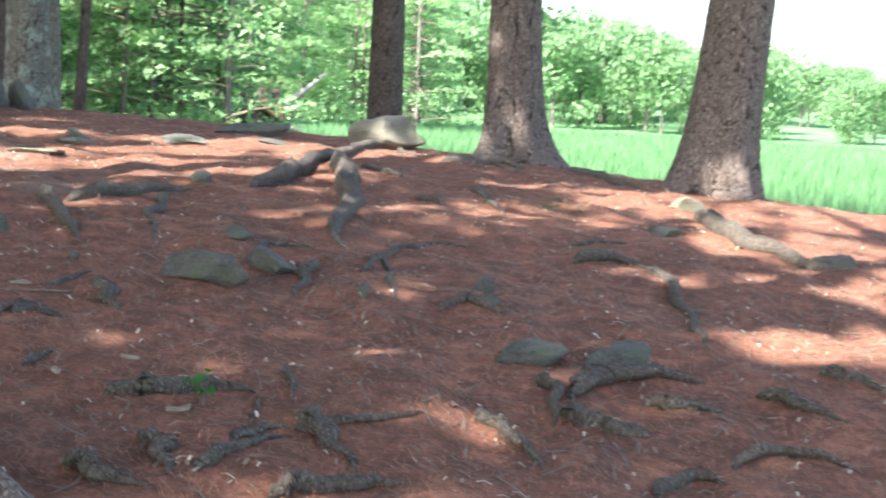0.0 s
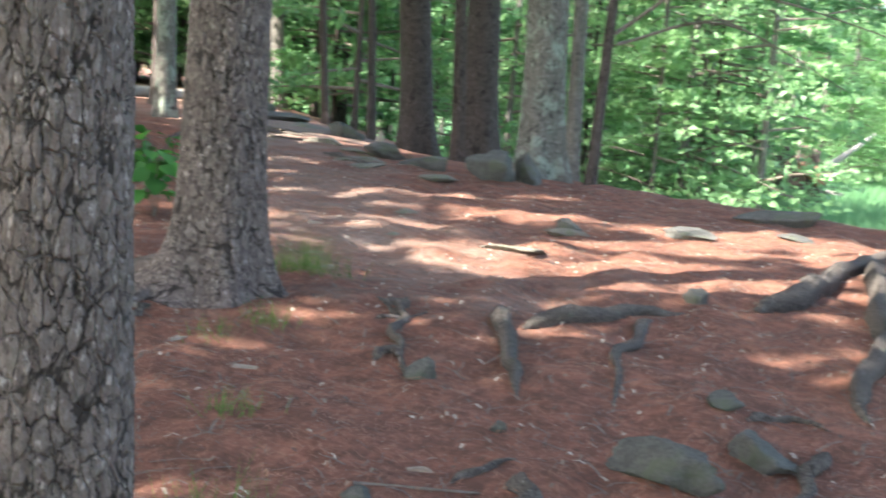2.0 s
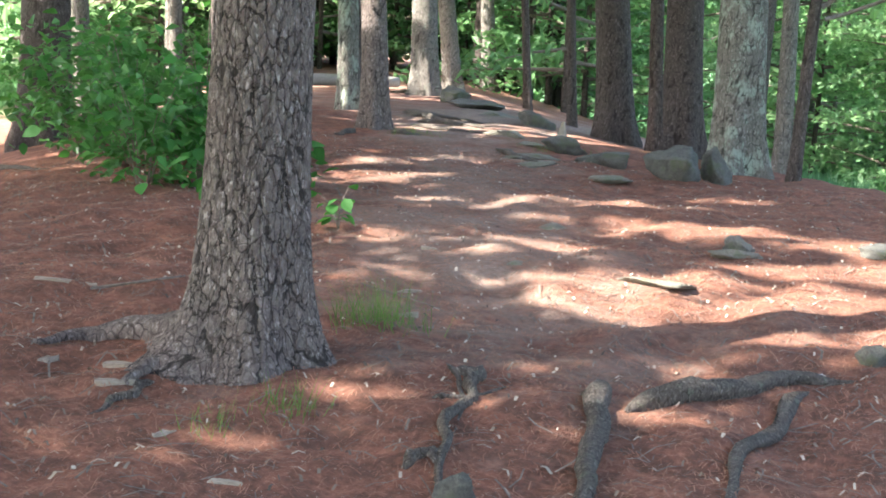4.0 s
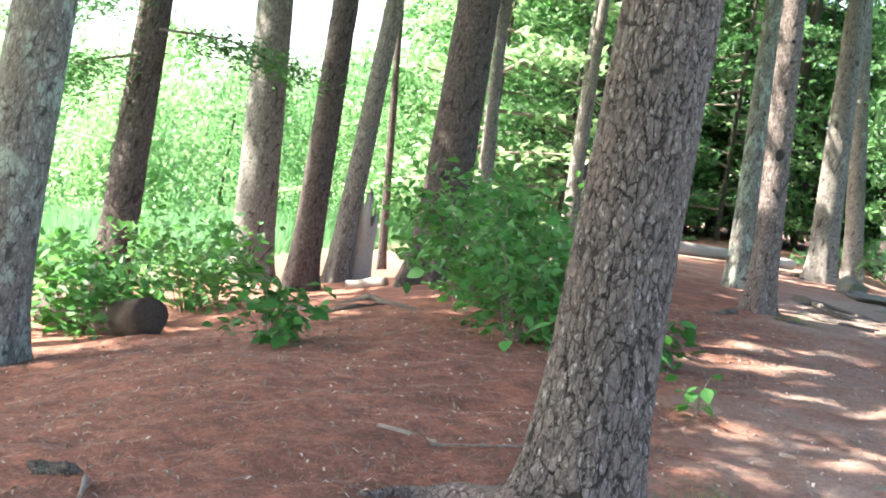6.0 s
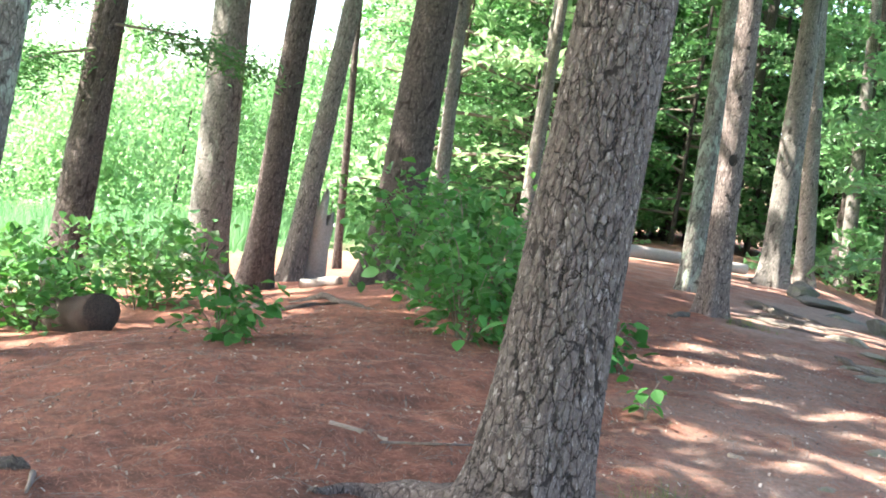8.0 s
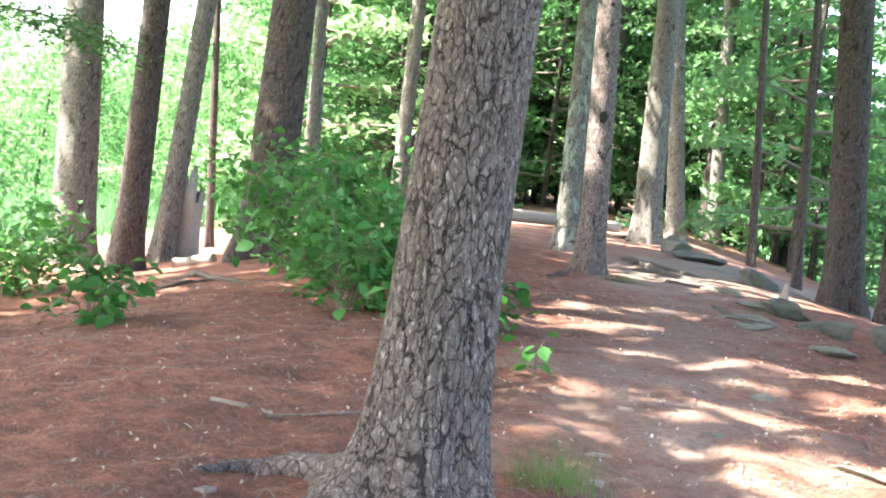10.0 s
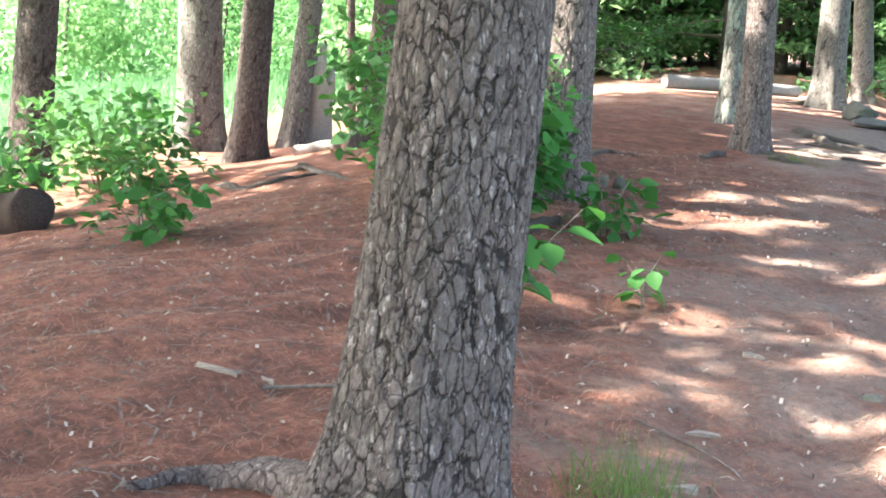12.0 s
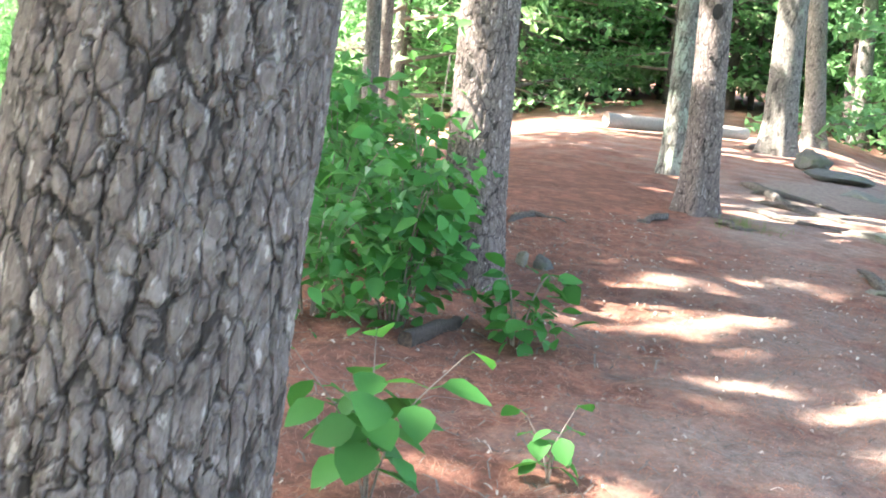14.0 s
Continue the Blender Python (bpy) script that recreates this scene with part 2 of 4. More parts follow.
# ---- mesh helpers ----
def mesh_of(name, verts, faces, material, smooth=False, attrs=None):
    """A mesh from arrays of places and of faces that all have as many corners."""
    verts, faces = np.asarray(verts, dtype=np.float32), np.asarray(faces, dtype=np.int32)
    me = bpy.data.meshes.new(name)
    k = faces.shape[1]
    me.vertices.add(len(verts))
    me.vertices.foreach_set("co", verts.ravel())
    me.loops.add(faces.size)
    me.loops.foreach_set("vertex_index", faces.ravel())
    me.polygons.add(len(faces))
    me.polygons.foreach_set("loop_start", np.arange(0, faces.size, k, dtype=np.int32))
    me.polygons.foreach_set("use_smooth", np.full(len(faces), smooth, dtype=bool))
    me.update(calc_edges=True)
    for key, values in (attrs or {}).items():
        a = me.attributes.new(key, "FLOAT", "POINT")
        a.data.foreach_set("value", np.asarray(values, dtype=np.float32))
    me.materials.append(material)
    return me


def part_mesh(name, me, parent, label=""):
    ob = new(name, me)
    ob.parent = parent
    return tagged(ob, label) if label else ob


def empty_at(name, x, y, z):
    ob = new(name)
    ob.location = (x, y, z)
    return ob


def smooth01(a, b, v):
    t = np.clip((v - a) / (b - a), 0, 1)
    return t * t * (3 - 2 * t)


def wave_noise(x, y, seed, scale, octaves=3):
    """Smooth noise as a sum of sines in turned directions."""
    r = np.random.RandomState(seed)
    out = np.zeros_like(np.asarray(x, dtype=float))
    amp, f, total = 1.0, 1.0 / scale, 0.0
    for _ in range(octaves):
        for _ in range(4):
            a, p, k = r.uniform(0, 2 * np.pi), r.uniform(0, 2 * np.pi), r.uniform(0.7, 1.4)
            out = out + amp * np.sin((np.cos(a) * x + np.sin(a) * y) * f * k * 2 * np.pi + p)
        total += amp * 2
        amp, f = amp * 0.5, f * 2.1
    return out / total


def crest(x, y):
    """How far across the spit the bank begins to fall to the marsh."""
    return np.clip(7.6 - 0.32 * (y - 0.8 * x) / 1.28, 3.2, 6.0)


def level(x, y):
    """The height of the bare ground: a slope up to a wooded spit of land with a marsh on both sides."""
    x, y = np.asarray(x, dtype=float), np.asarray(y, dtype=float)
    q = (y - 0.8 * x) / 1.28
    s = (x + 2) * 0.78 + (y - 6) * 0.62
    z = 1.5 - 1.45 * np.exp(-(np.clip(q, -3.4, 60) + 0.44) / 4.7) + 0.028 * np.clip(q - 12, 0, 60)
    z = z - 0.45 * smooth01(1, 4, s) * np.clip((q - 13) / 8, 0, 1)
    z = z - 1.0 * smooth01(-1.8, -7.5, s)
    c = s - crest(x, y)
    k = np.clip(smooth01(0.1, 6.0, c) + smooth01(-9, -16, s), 0, 1)
    far = np.hypot(x, y)
    shore = 14.0 * smooth01(150, 330, far) * smooth01(-25, -60, np.degrees(np.arctan2(x, y)) - 40) + 3.0 * smooth01(120, 200, far)
    return z * (1 - k) + MARSH * k + shore


MARSH = -0.1


def ground_z(x, y):
    near = np.exp(-((np.asarray(x) + 3) ** 2 + (np.asarray(y) - 7) ** 2) / 200.0)
    return level(x, y) + near * (0.026 * wave_noise(x, y, 5, 1.9, 2) + 0.02 * wave_noise(x, y, 6, 0.55, 2))


def gz(x, y):
    return float(ground_z(np.array([x]), np.array([y]))[0])


def tube(points, radii, sides=8, knobs=0.0, seed=0):
    """Vertices and quads of a tapered tube along points."""
    r = np.random.RandomState(seed)
    pts = [Vector(p) for p in points]
    verts, faces = [], []
    up0 = Vector((0.13, 0.21, 0.97))
    ridge = r.uniform(-1, 1, sides)
    for i, p in enumerate(pts):
        d = (pts[min(i + 1, len(pts) - 1)] - pts[max(i - 1, 0)]).normalized()
        side = d.cross(up0)
        side = (side if side.length > 0.05 else d.cross(Vector((1, 0, 0)))).normalized()
        top = side.cross(d)
        for j in range(sides):
            a = 2 * math.pi * j / sides
            k = radii[i] * (1 + knobs * (ridge[j] + 0.3 * r.uniform(-1, 1)))
            verts.append(p + side * math.cos(a) * k + top * math.sin(a) * k)
    n = len(pts)
    for i in range(n - 1):
        for j in range(sides):
            k = (j + 1) % sides
            faces.append((i * sides + j, i * sides + k, (i + 1) * sides + k, (i + 1) * sides + j))
    for c, ring in ((pts[0], 0), (pts[-1], (n - 1) * sides)):
        verts.append(c)
        o = len(verts) - 1
        for j in range(0, sides, 1):
            k = (j + 1) % sides
            faces.append((ring + j, ring + k, o, o))
    return [tuple(v) for v in verts], faces


def join_quads(pieces):
    verts, faces, o = [], [], 0
    for v, f in pieces:
        verts.append(np.asarray(v, dtype=np.float32).reshape(-1, 3))
        faces.append(np.asarray(f, dtype=np.int32).reshape(-1, 4) + o)
        o += len(v)
    return np.concatenate(verts), np.concatenate(faces)


def tidy(me):
    """Turns quads with a doubled corner into triangles."""
    bm = bmesh.new()
    bm.from_mesh(me)
    bmesh.ops.dissolve_degenerate(bm, dist=1e-5, edges=bm.edges[:])
    bm.to_mesh(me)
    bm.free()
    return me


def bezier(points, steps):
    """A smooth run of places through points (Catmull-Rom)."""
    p = [Vector(v) for v in points]
    p = [p[0] * 2 - p[1]] + p + [p[-1] * 2 - p[-2]]
    out = []
    for i in range(1, len(p) - 2):
        for k in range(steps):
            t = k / steps
            out.append(0.5 * ((2 * p[i]) + (p[i + 1] - p[i - 1]) * t + (2 * p[i - 1] - 5 * p[i] + 4 * p[i + 1] - p[i + 2]) * t ** 2
                              + (3 * p[i] - p[i - 1] - 3 * p[i + 1] + p[i + 2]) * t ** 3))
    out.append(p[-2])
    return out


def cells(u, v, nu, cw, ch, seed):
    """Bark plates: distance to the borders of jittered cells that close round the trunk, and a value per cell."""
    r = np.random.RandomState(seed)
    nv = int(np.ceil(v.max() / ch)) + 4
    ju, jv, val = r.uniform(0.0, 1.0, (nv, nu)), r.uniform(0.0, 1.0, (nv, nu)), r.uniform(0, 1, (nv, nu))
    gu, gv = u / cw, v / ch + 1
    iu, iv = np.floor(gu).astype(int), np.floor(gv).astype(int)
    f1, f2, cv = np.full(u.shape, 9.0), np.full(u.shape, 9.0), np.zeros(u.shape)
    for dv in (-1, 0, 1):
        for du in (-1, 0, 1):
            a, b = iu + du, np.clip(iv + dv, 0, nv - 1)
            w = np.mod(a, nu)
            d = np.hypot(a + ju[b, w] - gu, (iv + dv + jv[b, w] - gv))
            closer = d < f1
            f2 = np.where(closer, f1, np.minimum(f2, d))
            cv = np.where(closer, val[b, w], cv)
            f1 = np.where(closer, d, f1)
    return f2 - f1, cv


def trunk_mesh(name, dia, height, lean, material, seed, around=48, step=0.05, depth=0.012, plate=0.05, flare=0.5, lobes=5, fine_to=4.0, spurs=()):
    """A tapered trunk with a flared, lobed foot, root spurs and relief of bark plates; its base is at the origin."""
    r = np.random.RandomState(seed)
    low = np.arange(-0.35, fine_to, step)
    high = np.linspace(fine_to, height, 14)
    z = np.concatenate([low, high])
    th = np.linspace(0, 2 * np.pi, around, endpoint=False)
    T, Z = np.meshgrid(th, z)
    R0 = dia / 2
    taper = 1 - 0.55 * np.clip(Z, 0, None) / height
    foot = np.exp(-np.clip(Z, 0, None) / (0.22 + dia * 0.25))
    phases = r.uniform(0, 2 * np.pi, 3)
    lob = 0.55 + 0.45 * np.cos(lobes * T + phases[0]) + 0.25 * np.cos((lobes - 2) * T + phases[1])
    rad = R0 * taper * (1 + flare * foot * np.clip(lob, 0, None)) * (1 + 0.03 * np.cos(2 * T + phases[2] + Z * 0.4))
    circ = 2 * np.pi * R0
    nu = max(5, int(round(circ / plate)))
    U = T / (2 * np.pi) * circ
    cw = circ / nu
    ring = np.cos(T) * R0, np.sin(T) * R0
    wob = plate * (0.16 * wave_noise(ring[0] + 0.3 * Z, ring[1] + 0.25 * Z, seed, plate * 5, 2) + 0.10 * wave_noise(ring[0] * 1.1 - Z, ring[1] + 0.8 * Z, seed + 2, plate * 1.1, 2))
    wob2 = plate * 0.22 * wave_noise(ring[0] + Z * 0.4, ring[1] - Z * 0.5, seed + 5, plate * 2.2, 3)
    edge, val = cells(np.mod(U + wob, circ), Z + 0.45 + wob2, nu, cw, plate * 2.1, seed)
    edge2, val2 = cells(np.mod(U - wob, circ), Z + 0.45 + wob2, nu * 3, cw / 3, plate * 0.75, seed + 1)
    ridges = max(4, int(nu * 0.62))
    edge3, val3 = cells(np.mod(U + 1.5 * wob, circ), Z + 0.45 + 2 * wob2, ridges, circ / ridges, plate * 7.0, seed + 9)
    grain = np.random.RandomState(seed + 3).uniform(0, 1, T.shape)
    gap = 0.06 + 0.12 * np.clip(0.5 + wave_noise(ring[0] + 0.5 * Z, ring[1] - 0.4 * Z, seed + 11, plate * 3, 2), 0, 1)
    crack = smooth01(0.25, 1.0, edge / gap)
    furrow = smooth01(0.2, 1.0, edge3 / (0.8 * gap + 0.02))
    flakes = smooth01(0.0, 0.10, edge2) * val2
    top = 0.46 + 0.20 * (val - 0.5) + 0.14 * (val3 - 0.5) + 0.20 * flakes + 0.06 * np.clip(edge, 0, 1)
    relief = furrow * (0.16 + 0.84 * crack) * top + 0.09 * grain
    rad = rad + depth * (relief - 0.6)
    for turn, reach, drop in spurs:
        rad = rad + reach * np.exp(-np.clip(Z + 0.05, 0, None) / drop) * np.clip(np.cos(T - radians(turn)), 0, None) ** 7
    X = np.cos(T) * rad + lean[0] * Z
    Y = np.sin(T) * rad + lean[1] * Z
    verts = np.stack([X, Y, Z], -1).reshape(-1, 3)
    n = len(z)
    i, j = np.meshgrid(np.arange(n - 1), np.arange(around), indexing="ij")
    k2 = (j + 1) % around
    faces = np.stack([i * around + j, i * around + k2, (i + 1) * around + k2, (i + 1) * around + j], -1).reshape(-1, 4)
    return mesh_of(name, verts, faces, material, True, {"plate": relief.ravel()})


def leaves(centers, size, r, tilt=0.6, shape=0.55, spread=0.35):
    """Folded leaves, four corners each and two faces, round the given centres."""
    c = np.asarray(centers, dtype=float)
    n = len(c)
    yaw = r.uniform(0, 2 * np.pi, n)
    pitch, roll = r.normal(0, tilt, n), r.normal(0, tilt, n)
    s = size * r.uniform(1 - spread, 1 + spread, n)
    ax = np.stack([np.cos(yaw) * np.cos(pitch), np.sin(yaw) * np.cos(pitch), np.sin(pitch)], -1)
    side = np.stack([-np.sin(yaw) * np.cos(roll), np.cos(yaw) * np.cos(roll), np.sin(roll)], -1)
    nor = np.cross(ax, side)
    sv = s[:, None]
    tail, tip = c - ax * sv * 0.5, c + ax * sv * 0.5 - nor * sv * 0.1
    lft, rgt = c + side * sv * shape * 0.5 + nor * sv * 0.1, c - side * sv * shape * 0.5 + nor * sv * 0.1
    verts = np.stack([tail, rgt, tip, lft], 1).reshape(-1, 3)
    o = np.arange(n)[:, None] * 4
    return verts, np.concatenate([o + np.array([[0, 1, 2]]), o + np.array([[0, 2, 3]])], 0)


# ---- ground ----
def axis_steps(center, fine, half, far, grow):
    a, step, v = [0.0], fine, 0.0
    while v < far:
        if v > half:
            step *= grow
        v += step
        a.append(v)
    a = np.array(a)
    return center + np.concatenate([-a[:0:-1], a])


def build_ground():
    xs, ys = axis_steps(-2.0, 0.085, 5.5, 900, 1.09), axis_steps(6.5, 0.085, 6.5, 900, 1.09)
    X, Y = np.meshgrid(xs, ys)
    Z = ground_z(X, Y)
    s = (X + 2) * 0.78 + (Y - 6) * 0.62
    wet = np.clip(smooth01(2.0, 4.2, s - crest(X, Y)) + smooth01(-7.2, -8.8, s), 0, 1)
    # trodden line along the spit
    mid = -0.4 - 3.6 * np.clip((Y - 2) / 6, 0, 1) - 6.5 * np.clip((Y - 8) / 9, 0, 1)
    worn = 0.32 * np.exp(-((X - mid - 0.4) / 1.25) ** 2) * smooth01(5.0, 7.8, Y) + 0.22 * smooth01(14, 18, Y)
    ny, nx = X.shape
    i, j = np.meshgrid(np.arange(ny - 1), np.arange(nx - 1), indexing="ij")
    f = np.stack([i * nx + j, i * nx + j + 1, (i + 1) * nx + j + 1, (i + 1) * nx + j], -1).reshape(-1, 4)
    me = mesh_of("ground", np.stack([X, Y, Z], -1).reshape(-1, 3), f, LITTER, True, {"worn": worn.ravel(), "marsh": wet.ravel()})
    tagged(new("ground", me), "red-brown pine needle ground sloping up to a spit", "ground", kind="structure")


build_ground()


# ---- foliage forms ----
def spray_crown(seed, low, high, reach, branches, per, size, shape=0.55, flat=0.25, droop=0.1, taper=0.75):
    """Boughs round a stem with leaves scattered along them, in flat layers; returns leaf centres and bough tubes."""
    r = np.random.RandomState(seed)
    centers, woods = [], []
    for b in range(branches):
        f = (b + r.uniform(0, 1)) / branches
        z = low + (high - low) * f
        a = r.uniform(0, 2 * np.pi)
        L = reach * (1 - taper * f) * r.uniform(0.6, 1.15) + 0.3
        rise = r.uniform(-0.05, 0.35) - droop
        ts = r.uniform(0.15, 1.0, per) ** 0.7
        side = r.normal(0, 0.22, per) * L * (1.1 - 0.6 * ts)
        x = np.cos(a) * ts * L - np.sin(a) * side
        y = np.sin(a) * ts * L + np.cos(a) * side
        zz = z + rise * ts * L - 0.12 * ts ** 2 * L + r.normal(0, flat, per) * 0.4
        centers.append(np.stack([x, y, zz], -1))
        pts = [(np.cos(a) * t * L, np.sin(a) * t * L, z + rise * t * L - 0.12 * t * t * L) for t in (0, 0.35, 0.7, 1.0)]
        woods.append(tube(pts, [0.02 + 0.008 * L, 0.012 + 0.004 * L, 0.009, 0.004], 5))
    return np.concatenate(centers), woods


def crown_meshes(name, seed, leaf, **kw):
    size, shape = kw["size"], kw.get("shape", 0.55)
    c, woods = spray_crown(seed, **kw)
    r = np.random.RandomState(seed + 7)
    v, f = leaves(c, size, r, 0.55, shape)
    lm = mesh_of(name, v, f, leaf)
    wv, wf = join_quads(woods)
    return lm, tidy(mesh_of("branchwork", wv, wf, TWIG, True))


# ---- standing trees ----
# Spots chosen to be sunlit (x, y, half-widths); unseen crowns are opened for them.
LIT = [(-2.25, 8.25, 1.15, 0.72), (-1.15, 8.8, 0.8, 0.5), (-2.3, 9.45, 0.8, 0.28), (-3.8, 8.92, 0.38, 0.20), (-3.2, 8.1, 0.35, 0.15),
       (-5.5, 10.25, 0.42, 0.17), (-6.55, 10.4, 0.32, 0.12), (-4.9, 10.3, 0.35, 0.13), (-4.3, 11.0, 0.9, 0.33), (-3.4, 10.3, 0.7, 0.3), (-6.8, 12.6, 0.5, 0.2), (-4.25, 12.1, 0.6, 0.25), (-2.4, 10.4, 0.6, 0.25), (-5.78, 10.7, 0.2, 0.1), (-6.2, 9.55, 0.25, 0.16),
       (-12.6, 23.5, 0.8, 1.1), (-11.1, 17.2, 0.5, 0.6), (-8.6, 16.3, 2.2, 1.0), (-13.0, 21.5, 1.6, 1.0), (-15.0, 24.2, 1.2, 1.2), (-1.3, 10.6, 1.4, 0.8), (1.9, 9.0, 1.3, 0.8), (2.1, 7.4, 1.0, 0.6), (0.6, 9.2, 0.6, 0.3),
       (-0.36, 5.07, 0.3, 0.2), (0.9, 6.0, 0.35, 0.22), (1.5, 5.0, 0.7, 0.35), (2.0, 6.4, 0.7, 0.4), (-6.6, 11.25, 0.55, 0.85)]


def thinned(c, r):
    """Keeps a crown's sprays, cut away where LIT spots or the marsh need sun."""
    k = (c[:, 2] - 1.3) / SUN.z
    x, y = c[:, 0] - SUN.x * k, c[:, 1] - SUN.y * k
    s = (x + 2) * 0.78 + (y - 6) * 0.62
    keep = (s > -6.3) & (s < 9.0) | (r.uniform(0, 1, len(c)) < 0.12)
    x, y = x + 0.13 * wave_noise(x, y, 31, 0.6, 3), y + 0.13 * wave_noise(x, y, 32, 0.6, 3)
    for a, b, ra, rb in LIT:
        u, v = (x - a) * 0.86 + (y - b) * 0.5, -(x - a) * 0.5 + (y - b) * 0.86
        keep &= ((u / ra) ** 2 + (v / rb) ** 2 > 1) | (r.uniform(0, 1, len(c)) < 0.03)
    return c[keep]


def pine_crown(parent, x, y, z, height, lean, seed):
    """Long boughs of needle sprays high on the trunk."""
    c, woods = spray_crown(seed + 900, -0.6, 6.0, 5.0, 32, 150, 0.36, 0.45, 0.5, 0.05, 0.5)
    o = np.array([lean[0] * height * 0.75, lean[1] * height * 0.75, height * 0.66])
    c = c + o
    r = np.random.RandomState(seed + 50)
    c = thinned(c + np.array([x, y, z]), r) - np.array([x, y, z])
    v, f = leaves(c, 0.36, r, 0.6, 0.45)
    part_mesh("crown", mesh_of("crown", v, f, NEEDLE_LEAF), parent, "dark green needle crown high overhead")
    mids = np.array([np.mean(v, axis=0) for v, _ in woods]) + o + np.array([x, y, z])
    open_sky = {tuple(p) for p in np.round(thinned(mids, r), 4)}
    woods = [w for w, p in zip(woods, np.round(mids, 4)) if tuple(p) in open_sky] or woods[:1]
    wv, wf = join_quads(woods)
    w = part_mesh("branchwork", tidy(mesh_of("branchwork", wv, wf, TWIG, True)), parent)
    tagged(w, kind="stuff")
    w.location = tuple(o)


def tree(name, x, y, lean, dia, material, label, seed, height=13.0, around=40, step=0.06, depth=0.010, plate=0.05, flare=0.5, crown=True, fine_to=4.5, lobes=5, spurs=()):
    z = gz(x, y)
    t = tagged(empty_at(name, x, y, z), label, "tree")
    me = trunk_mesh("trunk", dia, height, lean, material, seed, around, step, depth, plate, flare, lobes, fine_to, spurs)
    part_mesh("trunk", me, t)
    if crown:
        pine_crown(t, x, y, z, height, lean, seed)
    return t


PINE = "tall pine with furrowed grey-brown bark in needle litter"
TREES = [
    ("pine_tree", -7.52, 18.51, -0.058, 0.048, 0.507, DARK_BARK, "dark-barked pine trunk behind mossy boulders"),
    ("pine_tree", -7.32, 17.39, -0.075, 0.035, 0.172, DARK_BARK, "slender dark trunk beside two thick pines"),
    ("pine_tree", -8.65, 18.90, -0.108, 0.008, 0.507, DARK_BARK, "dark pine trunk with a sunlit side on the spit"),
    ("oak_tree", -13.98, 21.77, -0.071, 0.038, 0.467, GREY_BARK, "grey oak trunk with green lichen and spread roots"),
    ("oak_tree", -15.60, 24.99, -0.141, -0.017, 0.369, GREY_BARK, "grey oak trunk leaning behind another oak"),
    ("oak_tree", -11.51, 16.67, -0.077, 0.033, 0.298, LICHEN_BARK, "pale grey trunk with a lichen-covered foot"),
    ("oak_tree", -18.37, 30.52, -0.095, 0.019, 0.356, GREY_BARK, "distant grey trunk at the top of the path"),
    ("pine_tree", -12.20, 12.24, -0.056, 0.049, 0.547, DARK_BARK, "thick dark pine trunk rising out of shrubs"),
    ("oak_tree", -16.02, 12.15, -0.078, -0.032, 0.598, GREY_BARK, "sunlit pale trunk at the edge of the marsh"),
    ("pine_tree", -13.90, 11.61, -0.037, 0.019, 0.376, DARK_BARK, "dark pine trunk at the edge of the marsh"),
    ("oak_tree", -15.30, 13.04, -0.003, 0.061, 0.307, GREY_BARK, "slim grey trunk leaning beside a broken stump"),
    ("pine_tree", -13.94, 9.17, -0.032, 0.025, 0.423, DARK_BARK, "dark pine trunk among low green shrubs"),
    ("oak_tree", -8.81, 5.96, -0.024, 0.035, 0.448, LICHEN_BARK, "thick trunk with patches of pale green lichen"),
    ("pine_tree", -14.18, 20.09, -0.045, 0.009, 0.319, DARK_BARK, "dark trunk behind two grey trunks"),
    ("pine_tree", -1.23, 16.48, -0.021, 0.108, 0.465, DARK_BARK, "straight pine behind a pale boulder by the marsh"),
]
for k, (n, x, y, lx, ly, d, mat, label) in enumerate(TREES):
    tree(n, x, y, (lx, ly), d, mat, label, 20 + k, 11 + (k * 37 % 5), plate=0.06)

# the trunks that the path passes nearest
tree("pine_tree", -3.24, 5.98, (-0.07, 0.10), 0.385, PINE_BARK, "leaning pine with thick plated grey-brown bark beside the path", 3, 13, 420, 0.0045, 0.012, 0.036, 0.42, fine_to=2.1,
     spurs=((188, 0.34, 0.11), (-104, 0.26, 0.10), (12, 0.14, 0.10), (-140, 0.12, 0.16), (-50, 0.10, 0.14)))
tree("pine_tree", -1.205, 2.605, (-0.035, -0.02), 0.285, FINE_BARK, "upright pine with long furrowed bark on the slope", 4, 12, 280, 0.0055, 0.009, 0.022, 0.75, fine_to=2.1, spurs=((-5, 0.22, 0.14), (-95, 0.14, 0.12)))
tree("pine_tree", -7.40, 10.25, (-0.10, 0.03), 0.36, PINE_BARK, "reddish pine trunk lit from one side behind leafy shrubs", 5, 12, 110, 0.015, 0.016, 0.045, 0.3)
POCKED = tree("pine_tree", -9.23, 14.37, (-0.096, 0.018), 0.294, PINE_BARK, "narrow pine pocked with dark woodpecker holes beside the path", 6, 12, 72, 0.03, 0.010, 0.05, 0.6)
tree("oak_tree", -5.03, 14.48, (-0.055, 0.051), 0.48, LICHEN_BARK, "broad oak trunk mottled with pale lichen above boulders", 7, 13, 90, 0.03, 0.014, 0.05, 0.6)
tree("pine_tree", 0.35, 11.30, (-0.03, 0.09), 0.465, PINE_BARK, "thick pine with a flared foot at the edge of the bank", 8, 13, 140, 0.02, 0.014, 0.05, 0.62, spurs=((-20, 0.2, 0.16), (-130, 0.12, 0.2)))
tree("pine_tree", 1.90, 10.04, (0.096, 0.113), 0.55, PINE_BARK, "leaning thick pine on the bank above the marsh", 9, 13, 140, 0.02, 0.014, 0.05, 0.7)

